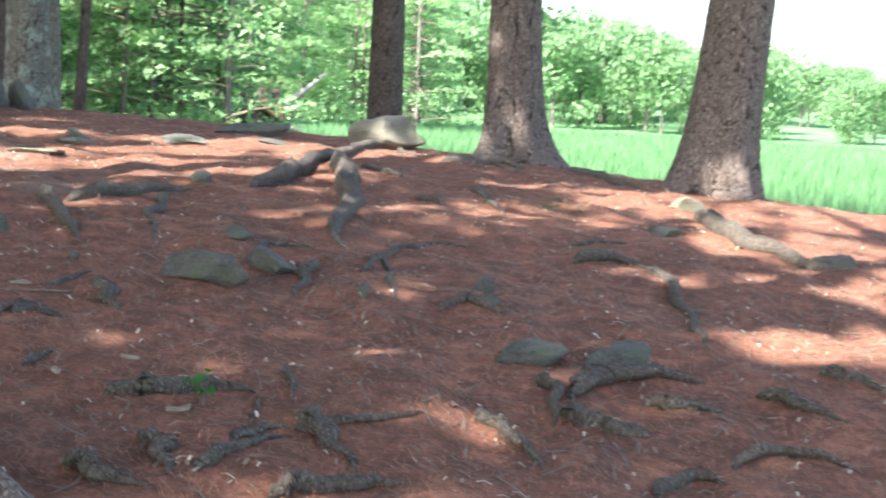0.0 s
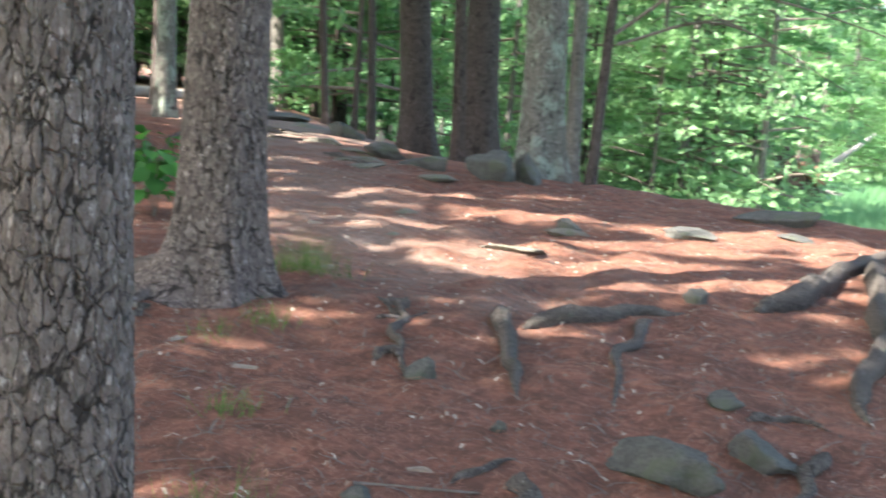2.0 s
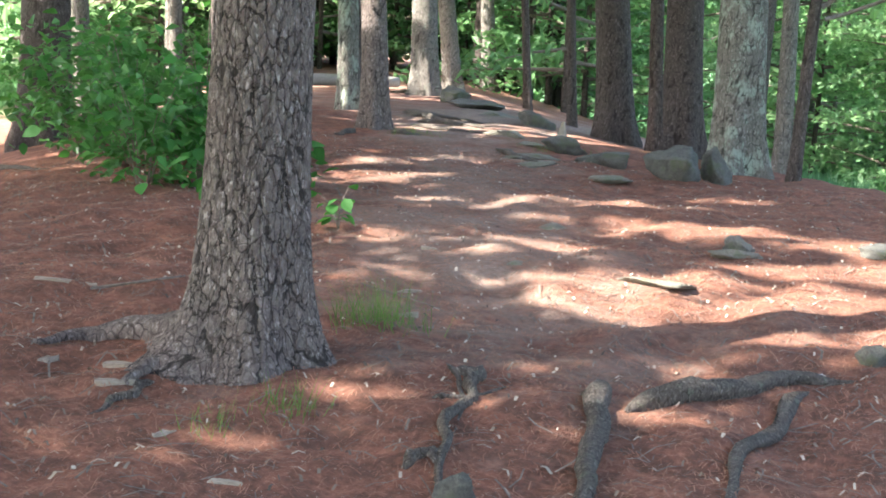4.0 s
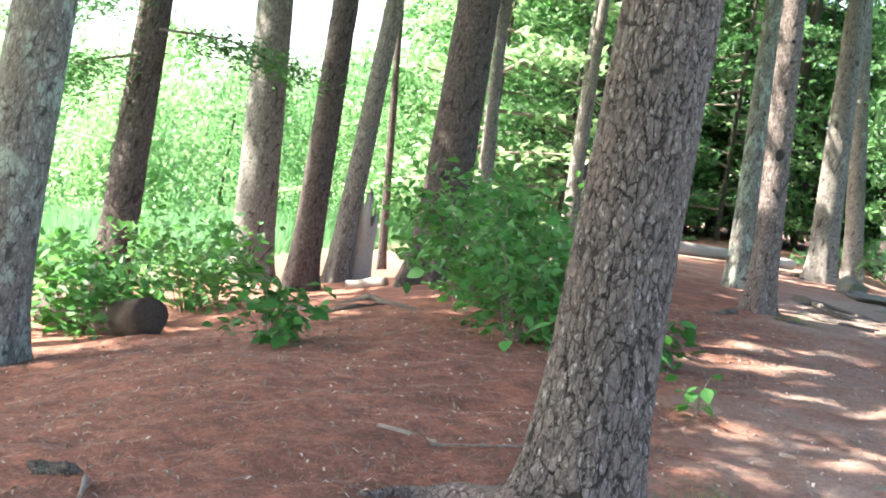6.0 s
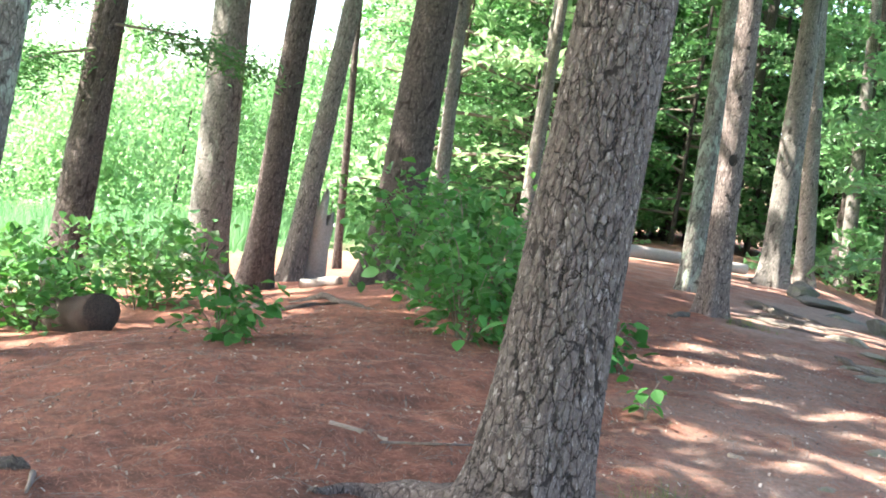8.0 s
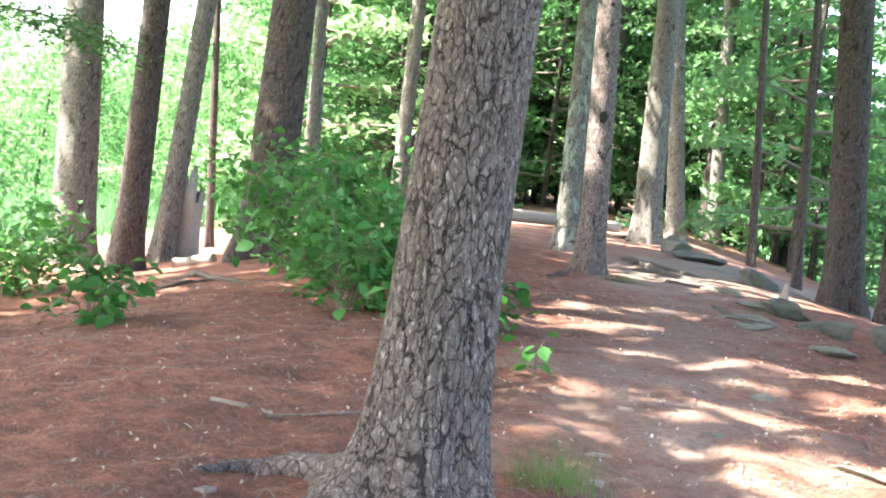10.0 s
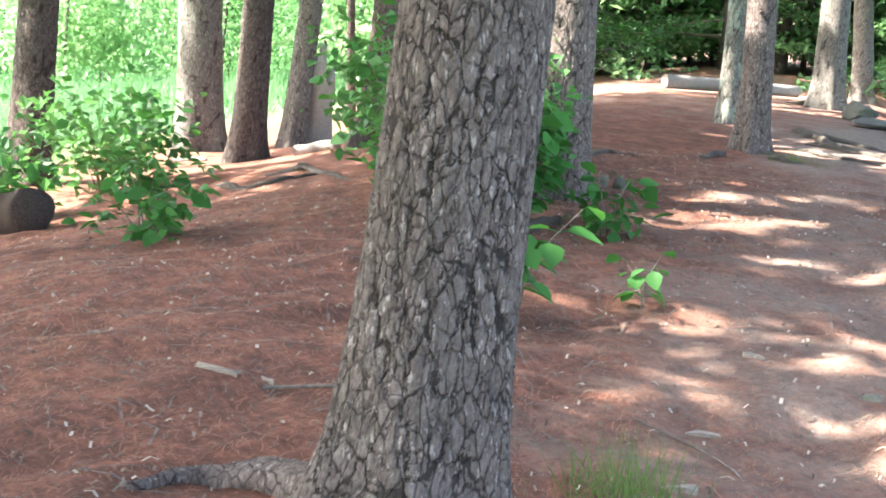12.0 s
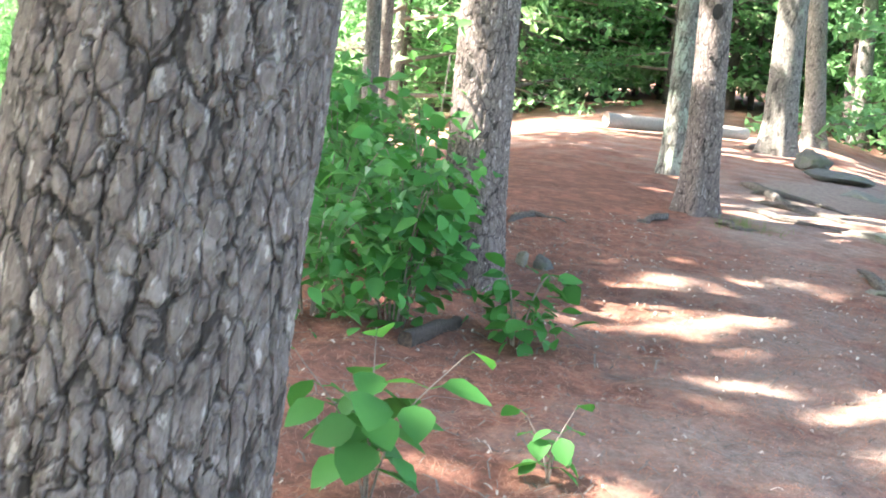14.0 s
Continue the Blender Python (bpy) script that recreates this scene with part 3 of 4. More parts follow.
for x, y, lx, ly, d in ((-12.80, 23.32, -0.104, 0.012, 0.16), (-10.64, 21.16, -0.088, 0.024, 0.15), (-20.0, 21.53, -0.072, 0.037, 0.22), (-17.4, 17.15, -0.097, 0.018, 0.25),
                        (-14.54, 14.85, -0.074, -0.027, 0.205), (-16.01, 17.84, -0.038, 0.017, 0.22), (-17.78, 15.57, -0.09, -0.046, 0.137),
                        (-4.38, 14.22, 0.003, 0.119, 0.118), (-5.87, 17.79, -0.061, 0.099, 0.209)):
    tree("young_tree", x, y, (lx, ly), d, GREY_BARK if d > 0.19 else DARK_BARK, "slim young trunk standing in the shade of the wood", int(x * -7), 9, 20, 0.12, 0.005, 0.05, 0.4, crown=d > 0.2)

# pines added to shade the spit, most out of view towards the sun
for k, (x, y) in enumerate(((-6.5, -4.0), (-10.5, 2.4), (-4.0, -8.0), (-12.5, -3.0), (-9.0, -7.5), (-14.5, 3.5), (2.5, -6.0), (4.5, -1.5), (5.0, 4.0), (-1.5, -11.0), (-5.6, 1.0), (-11.5, 5.5), (-17.0, 7.0), (-5.2, -0.6), (0.5, -3.8), (-19, 31), (-24, 33), (-10.5, 28), (-22, 40))):
    tree("pine_tree", x, y, (0.02 * (k % 3 - 1), 0.03), 0.36 + 0.04 * (k % 3), DARK_BARK, "tall pine added to shade the ground of the spit", 60 + k, 12 + k % 4, 20, 0.15, 0.006, 0.06, 0.5)

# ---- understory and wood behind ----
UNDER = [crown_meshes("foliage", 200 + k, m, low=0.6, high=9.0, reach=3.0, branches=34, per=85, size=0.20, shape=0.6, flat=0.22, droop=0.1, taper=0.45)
         for k, m in enumerate((BROAD_LEAF, SUN_TONED_LEAF, SHADE_TONED_LEAF, BROAD_LEAF))]
UNDER_TRUNKS = [trunk_mesh("trunk", 0.13 + 0.05 * k, 9.0, (0.02 * (k - 1), 0.015), GREY_BARK if k % 2 else DARK_BARK, 300 + k, 12, 0.25, 0.004, 0.06, 0.3) for k in range(3)]


def understory(x, y, kind, size, turn, label="leafy understory tree with layered green boughs"):
    t = tagged(empty_at("understory_tree", x, y, gz(x, y) - 0.1), label, "tree", "understory trees")
    part_mesh("trunk", UNDER_TRUNKS[kind % 3], t)
    lm, wm = UNDER[kind]
    part_mesh("foliage", lm, t)
    part_mesh("branchwork", wm, t)
    t.scale, t.rotation_euler = (size, size, size), (0, 0, turn)


rr = random.Random(11)


def clear_of_path(x, y):
    s = (x + 2) * 0.78 + (y - 6) * 0.62
    return s


# a belt behind the spit, round its far end: leaf colour toned for shade along the path, for sun and lower towards the
# open marsh
for k in range(135):
    a = radians(rr.uniform(12, 54))
    d = rr.uniform(29, 50)
    x, y = -d * math.sin(a), 3 + d * math.cos(a)
    s = clear_of_path(x, y)
    if -4.5 < s < 2.5 and d < 37:
        continue
    if (a < radians(25) and k % 5 < 2) or (radians(24) < a < radians(48) and k % 7 == 0):
        continue
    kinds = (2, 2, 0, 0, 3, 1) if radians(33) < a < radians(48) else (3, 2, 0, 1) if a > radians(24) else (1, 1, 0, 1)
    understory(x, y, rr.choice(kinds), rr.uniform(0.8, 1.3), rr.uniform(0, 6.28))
# deep wood: shade-toned and middle-toned leaves
for k in range(30):
    a = radians(rr.uniform(37, 54))
    d = rr.uniform(38, 58)
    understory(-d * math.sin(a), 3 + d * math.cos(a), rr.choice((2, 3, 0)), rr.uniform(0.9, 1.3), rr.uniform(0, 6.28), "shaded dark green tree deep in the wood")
for k in range(22):
    a = radians(rr.uniform(3, 13))
    d = rr.uniform(64, 84)
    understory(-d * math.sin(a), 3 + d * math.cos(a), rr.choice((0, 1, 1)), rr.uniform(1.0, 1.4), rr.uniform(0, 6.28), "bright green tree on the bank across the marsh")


def thicket_mesh(seed):
    """A rounded, uneven bush of many small leaves, about 6 m high."""
    r = np.random.RandomState(seed)
    c = []
    for _ in range(22):
        x, y, z, k = r.normal(0, 1.0), r.normal(0, 1.0), r.uniform(0.5, 5.2), r.uniform(0.55, 1.2)
        v = r.normal(0, 1, (105, 3))
        v /= np.linalg.norm(v, axis=1)[:, None]
        squeeze = 1.15 - 0.12 * z
        c.append(np.array([x * squeeze, y * squeeze, z]) + v * k * r.uniform(0.35, 1.1, (105, 1)))
    v, f = leaves(np.concatenate(c), 0.2, r, 0.8, 0.6)
    return mesh_of("foliage", v, f, SUN_TONED_LEAF if seed % 3 else BROAD_LEAF)


THICKETS = [thicket_mesh(430 + k) for k in range(4)]
for k in range(78):
    a = radians(rr.uniform(52, 95))
    d = rr.uniform(27, 56)
    x, y = -d * math.sin(a), 3 + d * math.cos(a)
    t = tagged(empty_at("marsh_tree", x, y, gz(x, y) - 0.1), "low bright green tree in the sunlit marsh", "tree", "marsh trees")
    part_mesh("trunk", UNDER_TRUNKS[k % 3], t).scale = (0.5, 0.5, 0.5)
    part_mesh("foliage", THICKETS[k % 4], t)
    g = rr.uniform(0.6, 1.0) * (0.5 + d / 100)
    t.scale, t.rotation_euler = (g, g, g * rr.uniform(0.9, 1.25)), (0, 0, rr.uniform(0, 6.28))


def hole(tree_ob, z, lean, radius, turn, w, h):
    """A woodpecker hole: a closed plug coloured near black for the shade inside."""
    v, f = tube([(radius - 0.035, 0, 0), (radius - 0.002, 0, 0), (radius + 0.004, 0, 0)], [w * 0.6, w, w * 1.15], 10)
    v = [(p[0], p[1], p[2] * h / w) for p in v]
    ob = part_mesh("woodpecker_hole", tidy(mesh_of("woodpecker_hole", v, f, HOLE)), tree_ob, "woodpecker hole with its inner shade coloured near black")
    ob.location, ob.rotation_euler = (lean[0] * z, lean[1] * z, z), (0, 0, turn)


for z, tw, w, h in ((1.68, -0.75, 0.04, 0.06), (2.35, -0.8, 0.02, 0.025), (1.3, -0.9, 0.014, 0.018), (2.9, -0.6, 0.016, 0.02), (0.62, -0.9, 0.014, 0.018)):
    hole(POCKED, z, (-0.096, 0.018), 0.147 * (1 - 0.55 * z / 12), tw, w, h)


# ---- far shore ----
def far_crown(seed):
    r = np.random.RandomState(seed)
    lumps = [(r.normal(0, 1.5), r.normal(0, 1.5), r.uniform(0.8, 10.5), r.uniform(1.3, 2.6)) for _ in range(15)]
    c = []
    for x, y, z, k in lumps:
        v = r.normal(0, 1, (95, 3))
        v /= np.linalg.norm(v, axis=1)[:, None]
        c.append(np.array([x, y, z]) + v * k * r.uniform(0.6, 1.05, (95, 1)) * np.array([1, 1, 0.75]))
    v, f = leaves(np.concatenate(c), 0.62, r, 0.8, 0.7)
    return mesh_of("crown", v, f, HAZED_LEAF)


FAR = [far_crown(400 + k) for k in range(4)]
FAR_TRUNK = trunk_mesh("trunk", 0.4, 9, (0, 0), GREY_BARK, 410, 8, 0.5, 0.0, 0.1, 0.2)


for k in range(330):
    a = radians(rr.uniform(-38, 95) if k % 3 else rr.uniform(-34, 14))
    d = rr.uniform(95, 135) if a > radians(16) else rr.uniform(120, 210)
    x, y = -d * math.sin(a), d * math.cos(a)
    if -7 < clear_of_path(x, y) < 6 and d < 140:
        continue
    t = tagged(empty_at("far_tree", x, y, max(MARSH, gz(x, y)) - 0.3), "round green broadleaf tree on the far shore", "tree", "far trees")
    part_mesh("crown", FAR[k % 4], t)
    part_mesh("trunk", FAR_TRUNK, t)
    g = rr.uniform(0.85, 1.3) + (0.35 if d > 150 else 0)
    g = g * 0.62 if a > radians(54) else rr.uniform(0.8, 1.05) * (1.08 + min(0.1, math.degrees(a) * 0.034)) * (0.75 if a < radians(-15) else 1) if a < radians(5) else g
    t.scale, t.rotation_euler = (g, g, g), (0, 0, rr.uniform(0, 6.28))


def marsh_grass():
    r = np.random.RandomState(77)
    x0, y0 = [], []
    while len(x0) < 130000:
        a, d = np.radians(r.uniform(-35, 88, 4000)), 9 + 85 * r.uniform(0, 1, 4000) ** 1.5
        x, y = -d * np.sin(a), 3 + d * np.cos(a)
        s = (x + 2) * 0.78 + (y - 6) * 0.62
        ok = (s - crest(x, y) > 3.0) | (s < -8.3)
        x0 += list(x[ok])
        y0 += list(y[ok])
    x, y = np.array(x0[:130000]), np.array(y0[:130000])
    z = ground_z(x, y)
    d = np.hypot(x, y)
    h, w = r.uniform(0.3, 0.65, len(x)), 0.007 + 0.0007 * d
    a = r.uniform(0, np.pi, len(x))
    lx, ly = r.normal(0, 0.16, len(x)), r.normal(0, 0.16, len(x))
    v = np.stack([np.stack([x - np.cos(a) * w, y - np.sin(a) * w, z - 0.05], -1), np.stack([x + np.cos(a) * w, y + np.sin(a) * w, z - 0.05], -1),
                  np.stack([x + lx, y + ly, z + h], -1)], 1).reshape(-1, 3)
    me = mesh_of("marsh_grass", v, np.arange(len(v)).reshape(-1, 3), MARSH_LEAF)
    tagged(new("marsh_grass", me), "bright green reeds and grass filling the marsh", "grass", kind="stuff")


marsh_grass()


# ---- roots ----
def root(line, r0, r1, label="gnarled bare tree root lying across the needle litter", sink=0.27, solid=False):
    """A tapering root that follows the ground, half sunk in it."""
    seed = int(abs(line[0][0] * 131 + line[0][1] * 57)) % 9973
    r = np.random.RandomState(seed)
    if not solid:
        r0, r1 = r0 * 1.25, r1 * 0.9
    pts = bezier([(x, y, 0) for x, y in line], 9)
    n = len(pts)
    out, radii = [], []
    for i, p in enumerate(pts):
        t = i / (n - 1)
        k = (r0 + (r1 - r0) * t) * (0.12 + 0.88 * math.sin(math.pi * min(0.5, 2.2 * t + 0.06, 1.6 * (1 - t) + 0.03)))
        k *= 1 + (0.03 if r0 > 0.05 else 0.10) * (math.sin(i * 1.7 + seed) + 0.7 * math.sin(i * 3.1 + 2 * seed))
        if solid:
            k = r0 * (1 - t) ** 1.5 + r1
        k *= 1 + (0 if solid else r.uniform(-0.04, 0.04))
        bend = 0 if solid else (0.2 if r0 > 0.05 else 0.7) * k
        x, y = p.x + r.normal(0, 0.06) * k + bend * math.sin(i * 0.8 + seed), p.y + r.normal(0, 0.06) * k + bend * math.cos(i * 0.67 + seed)
        dip = 0.9 * k if i in (0, n - 1) and not solid else 0
        out.append((x, y, gz(x, y) + k * (1 - 2 * sink) - dip + (0 if solid else (0.08 if r0 > 0.05 else 0.3) * k * math.sin(i * 0.55 + seed))))
        radii.append(k)
    v, f = tube(out, radii, 12, 0.1 if solid else 0.24, seed)
    me = tidy(mesh_of("tree_root", v, f, PINE_BARK if solid else ROOT_BARK, True))
    a = me.attributes.new("plate", "FLOAT", "POINT")
    a.data.foreach_set("value", np.random.RandomState(seed).uniform(0.2, 1, len(me.vertices)).astype(np.float32))
    tagged(new("tree_root", me), label, "root", "bare roots")


root([(-1.25, 7.75), (-1.13, 8.24), (-1.09, 9.05), (-1.02, 10.16), (-0.79, 11.94), (-0.41, 10.74)], 0.060, 0.045)
root([(-1.03, 10.22), (-0.76, 8.49), (-0.56, 7.22), (-0.57, 6.64), (-0.52, 6.20), (-0.45, 6.09)], 0.074, 0.016)
root([(-0.79, 9.81), (-0.52, 9.17), (-0.38, 8.87)], 0.029, 0.011)
root([(-2.15, 6.60), (-1.96, 6.24), (-1.70, 5.70), (-1.58, 5.44)], 0.042, 0.015)
root([(-2.59, 6.34), (-2.47, 6.31), (-2.31, 5.91), (-2.09, 5.56), (-1.96, 5.33)], 0.024, 0.010)
root([(-2.20, 5.52), (-2.17, 5.62), (-2.09, 5.56)], 0.018, 0.008)
root([(-1.96, 6.44), (-1.80, 6.75), (-1.69, 7.22), (-1.50, 7.38)], 0.043, 0.022)
root([(-1.61, 7.18), (-1.49, 6.33), (-1.25, 5.53)], 0.025, 0.010)
root([(-0.83, 5.71), (-0.71, 5.92), (-0.56, 5.83)], 0.015, 0.010)
root([(-0.31, 5.45), (-0.26, 6.00), (-0.11, 6.45), (0.15, 6.46)], 0.019, 0.011)
root([(-0.27, 6.08), (-0.16, 5.36), (-0.12, 4.96)], 0.016, 0.006)
root([(-0.55, 5.57), (-0.53, 5.21), (-0.53, 4.92)], 0.027, 0.009)
root([(-1.23, 4.65), (-1.17, 4.50), (-1.09, 4.39)], 0.030, 0.010)
root([(-1.43, 4.13), (-1.39, 4.27), (-1.24, 4.14)], 0.018, 0.010)
root([(0.06, 4.95), (0.18, 5.06), (0.29, 4.99), (0.40, 5.02)], 0.024, 0.011)
root([(-0.87, 3.49), (-0.75, 3.51), (-0.65, 3.63), (-0.56, 3.68), (-0.43, 3.65)], 0.031, 0.017)
root([(-0.41, 3.46), (-0.42, 3.63)], 0.009, 0.005)
root([(-0.38, 3.91), (-0.32, 3.65)], 0.016, 0.008)
root([(0.47, 4.25), (0.52, 4.10), (0.51, 3.85)], 0.028, 0.012)
PROUD = "gnarled grey root standing proud of the needle litter"
root([(0.57, 4.10), (0.69, 4.38), (0.87, 4.50), (1.11, 4.59)], 0.034, 0.022, PROUD, 0.08)
root([(0.84, 4.23), (0.96, 4.22), (1.13, 4.25)], 0.022, 0.014, PROUD, 0.08)
root([(0.25, 3.85), (0.33, 3.72), (0.42, 3.61), (0.47, 3.43)], 0.022, 0.013, PROUD, 0.08)
root([(0.80, 3.40), (0.93, 3.64), (1.04, 3.59)], 0.022, 0.013, PROUD, 0.1)
root([(-0.25, 2.89), (-0.18, 3.00), (-0.04, 3.13), (0.08, 3.17)], 0.026, 0.013, PROUD, 0.1)
root([(-0.65, 3.20), (-0.59, 3.08), (-0.53, 2.92)], 0.025, 0.014, PROUD, 0.1)
root([(-0.79, 2.90), (-0.68, 2.83), (-0.55, 2.82)], 0.025, 0.012, PROUD, 0.1)
root([(-0.19, 3.49), (-0.02, 3.60), (0.11, 3.71)], 0.013, 0.007, PROUD, 0.05)
root([(0.55, 3.94), (0.66, 3.89), (0.84, 3.91)], 0.035, 0.021)
root([(-0.28, 3.52), (-0.20, 3.44), (-0.14, 3.39)], 0.032, 0.018)
root([(-0.42, 3.24), (-0.36, 3.39), (-0.29, 3.44)], 0.018, 0.011)
root([(-1.19, 3.64), (-1.14, 3.85)], 0.017, 0.009)
root([(0.12, 8.78), (0.18, 8.30), (0.33, 7.68)], 0.030, 0.013)
root([(-0.24, 8.02), (-0.02, 7.72)], 0.027, 0.013)
root([(0.68, 6.36), (0.89, 6.52), (1.09, 6.42)], 0.041, 0.022)
root([(0.67, 6.87), (1.02, 7.19)], 0.017, 0.009)
root([(-0.22, 10.50), (0.34, 10.82), (0.38, 10.06)], 0.040, 0.021)
root([(0.92, 11.29), (1.13, 9.98), (1.30, 9.71)], 0.033, 0.016)
root([(1.08, 6.49), (1.14, 6.01), (1.16, 5.30), (1.15, 4.90)], 0.029, 0.012)
root([(1.62, 8.88), (1.68, 7.55), (1.93, 7.14), (2.19, 7.04)], 0.059, 0.026)
root([(1.29, 4.50), (1.43, 4.40), (1.58, 4.31)], 0.022, 0.013, PROUD, 0.08)
root([(1.59, 4.83), (1.72, 4.82), (1.83, 4.74)], 0.026, 0.016)
root([(1.09, 3.75), (1.21, 3.92), (1.35, 3.98), (1.54, 3.89)], 0.022, 0.012, PROUD, 0.08)
root([(-0.47, 2.94), (-0.40, 3.18), (-0.29, 3.38)], 0.020, 0.010)
root([(-0.27, 3.45), (-0.15, 3.35), (-0.04, 3.17)], 0.026, 0.011)
root([(-1.40, 4.13), (-1.34, 4.28), (-1.21, 4.14)], 0.018, 0.008)
root([(-1.40, 4.52), (-1.32, 4.82)], 0.014, 0.007)
root([(-0.21, 5.58), (-0.14, 5.17)], 0.014, 0.008)
root([(-2.64, 6.37), (-2.45, 6.19), (-2.21, 5.79)], 0.010, 0.004)
root([(-2.47, 6.04), (-2.41, 6.13), (-2.37, 6.41)], 0.009, 0.005)
root([(-3.25, 5.96), (-3.50, 5.98), (-3.75, 5.95), (-3.93, 5.80), (-3.90, 5.58)], 0.13, 0.018, "thick buttress root running out from a pine", 0.4, True)
root([(-3.27, 5.97), (-3.30, 5.78), (-3.34, 5.62), (-3.28, 5.44)], 0.11, 0.016, "thick buttress root running out from a pine", 0.4, True)
root([(-3.25, 5.96), (-3.10, 5.98), (-2.98, 6.05)], 0.10, 0.012, "short buttress root at the foot of a pine", 0.45, True)
root([(-1.20, 2.60), (-1.05, 2.66), (-0.92, 2.62), (-0.80, 2.50)], 0.10, 0.012, "buttress root at the foot of a pine", 0.4, True)
root([(-3.25, 5.54), (-3.21, 5.37), (-3.15, 5.17)], 0.015, 0.008)
root([(-9.87, 15.97), (-9.20, 15.85), (-8.67, 15.78)], 0.027, 0.016)
root([(-4.73, 4.68), (-4.59, 4.73), (-4.54, 4.80)], 0.031, 0.022)
root([(-10.50, 9.36), (-9.64, 9.27), (-10.00, 10.12)], 0.026, 0.016)

root([(-10.25, 16.40), (-9.92, 16.69), (-8.98, 16.43)], 0.037, 0.017)
root([(-9.50, 15.35), (-8.91, 15.24), (-8.37, 15.41)], 0.033, 0.015)
root([(-22.37, 34.61), (-23.41, 37.42), (-22.84, 37.57)], 0.094, 0.043)
root([(-8.91, 14.23), (-8.54, 14.03), (-8.50, 14.24)], 0.030, 0.014)
root([(-9.17, 13.92), (-8.95, 13.44), (-8.99, 13.35)], 0.030, 0.014)
root([(-15.37, 23.58), (-14.52, 21.96), (-14.80, 21.85)], 0.060, 0.028)
root([(-7.19, 13.66), (-6.39, 12.90), (-6.01, 12.76)], 0.034, 0.016)
root([(-11.05, 17.29), (-9.67, 16.16), (-8.68, 15.68)], 0.047, 0.022)
root([(-8.99, 12.00), (-9.20, 12.45), (-8.82, 12.41)], 0.026, 0.012)
root([(-10.64, 9.94), (-10.05, 10.03), (-8.81, 9.59)], 0.034, 0.016)
root([(0.82, 11.10), (1.03, 10.21), (1.34, 9.76)], 0.029, 0.013)
root([(-0.15, 10.85), (0.11, 10.99), (0.38, 10.13)], 0.029, 0.013)


# ---- stones ----
def stone(x, y, w, h, material=STONE, label="grey mossy stone half buried in needle litter", turn=None, deep=0.7, sink=0.4, name="stone"):
    seed = int(abs(x * 917 + y * 331)) % 9973
    r = np.random.RandomState(seed)
    bm = bmesh.new()
    bmesh.ops.create_icosphere(bm, subdivisions=4 if w > 0.15 else 3, radius=1.0)
    cuts = [(Vector(r.normal(0, 1, 3)).normalized(), r.uniform(0.45, 0.82)) for _ in range(12)]
    off = Vector(r.uniform(-9, 9, 3))
    for v in bm.verts:
        p = v.co.copy()
        for nrm, d in cuts:
            e = p.dot(nrm) - d
            if e > 0:
                p -= nrm * e * 0.97
        p *= 1.18 + 0.22 * noise.noise(p * 1.6 + off) + 0.16 * noise.noise(p * 4 + off) + 0.05 * noise.noise(p * 13 + off)
        v.co = Vector((p.x * w * 0.56, p.y * w * 0.56 * deep, p.z * h * 0.62))
    me = bpy.data.meshes.new(name)
    bm.to_mesh(me)
    bm.free()
    me.polygons.foreach_set("use_smooth", [True] * len(me.polygons))
    me.materials.append(material)
    ob = new(name, me)
    ob.location = (x, y, gz(x, y) + h * 0.5 - h * sink)
    ob.rotation_euler = (r.uniform(-0.1, 0.1), r.uniform(-0.1, 0.1), r.uniform(-0.5, 0.5) if turn is None else turn)
    tagged(ob, label, "stone")


FLAT = "flat grey stone set level in the trodden ground"
stone(-0.93, 5.00, 0.32, 0.13, label="long wedge-shaped grey stone resting on the slope", turn=-0.25, deep=0.5)
stone(-0.70, 5.33, 0.20, 0.12, label="blocky greenish stone beside a longer one")
for x, y, w, h in ((-1.96, 5.42, 0.12, 0.10), (-1.47, 5.02, 0.05, 0.04), (-1.53, 4.21, 0.08, 0.05), (-0.94, 5.76, 0.14, 0.06), (-0.25, 4.99, 0.08, 0.06), (0.24, 5.40, 0.13, 0.08),
                   (-1.52, 7.62, 0.12, 0.10), (-2.94, 9.61, 0.20, 0.10), (0.26, 5.05, 0.10, 0.07), (1.30, 7.72, 0.22, 0.10), (2.18, 7.12, 0.2, 0.1), (-7.66, 11.07, 0.13, 0.1)):
    stone(x, y, w, h, label="small grey stone lying in the needle litter")
stone(0.42, 4.50, 0.30, 0.10, turn=0.7, deep=0.45, label="long grey stone with a lichen crust on the slope")
stone(0.80, 4.68, 0.34, 0.09, turn=0.75, deep=0.4, label="long grey stone lying among roots")
stone(-2.25, 10.2, 0.34, 0.08, STONE, "pale low stone showing through sunlit litter")
stone(-1.69, 10.9, 0.30, 0.06, STONE, "pale flat stone at the top of the slope")
stone(-0.76, 11.9, 0.62, 0.28, PALE_STONE, "rounded pale boulder at the edge of the bank", 0.0, 0.7, 0.2, "boulder")
stone(-2.10, 12.3, 0.60, 0.22, STONE, "low grey boulder on the edge of the bank", 0.1, name="boulder")
stone(1.54, 8.95, 0.22, 0.13, PALE_STONE, "pale stone at the foot of a leaning pine")
stone(-7.78, 11.00, 0.10, 0.1, PALE_STONE, "small pale stone beside a grey one")
for x, y, w, h in ((-4.80, 12.75, 0.50, 0.30), (-4.60, 13.05, 0.28, 0.29), (-5.91, 13.6, 0.45, 0.2), (-6.75, 14.2, 0.44, 0.18), (-11.4, 19.5, 0.7, 0.14), (-12.4, 20.3, 0.55, 0.25), (-9.1, 17.5, 0.45, 0.2)):
    stone(x, y, w, h, label="rounded grey boulder with moss at the foot of trees", name="boulder", sink=0.22)
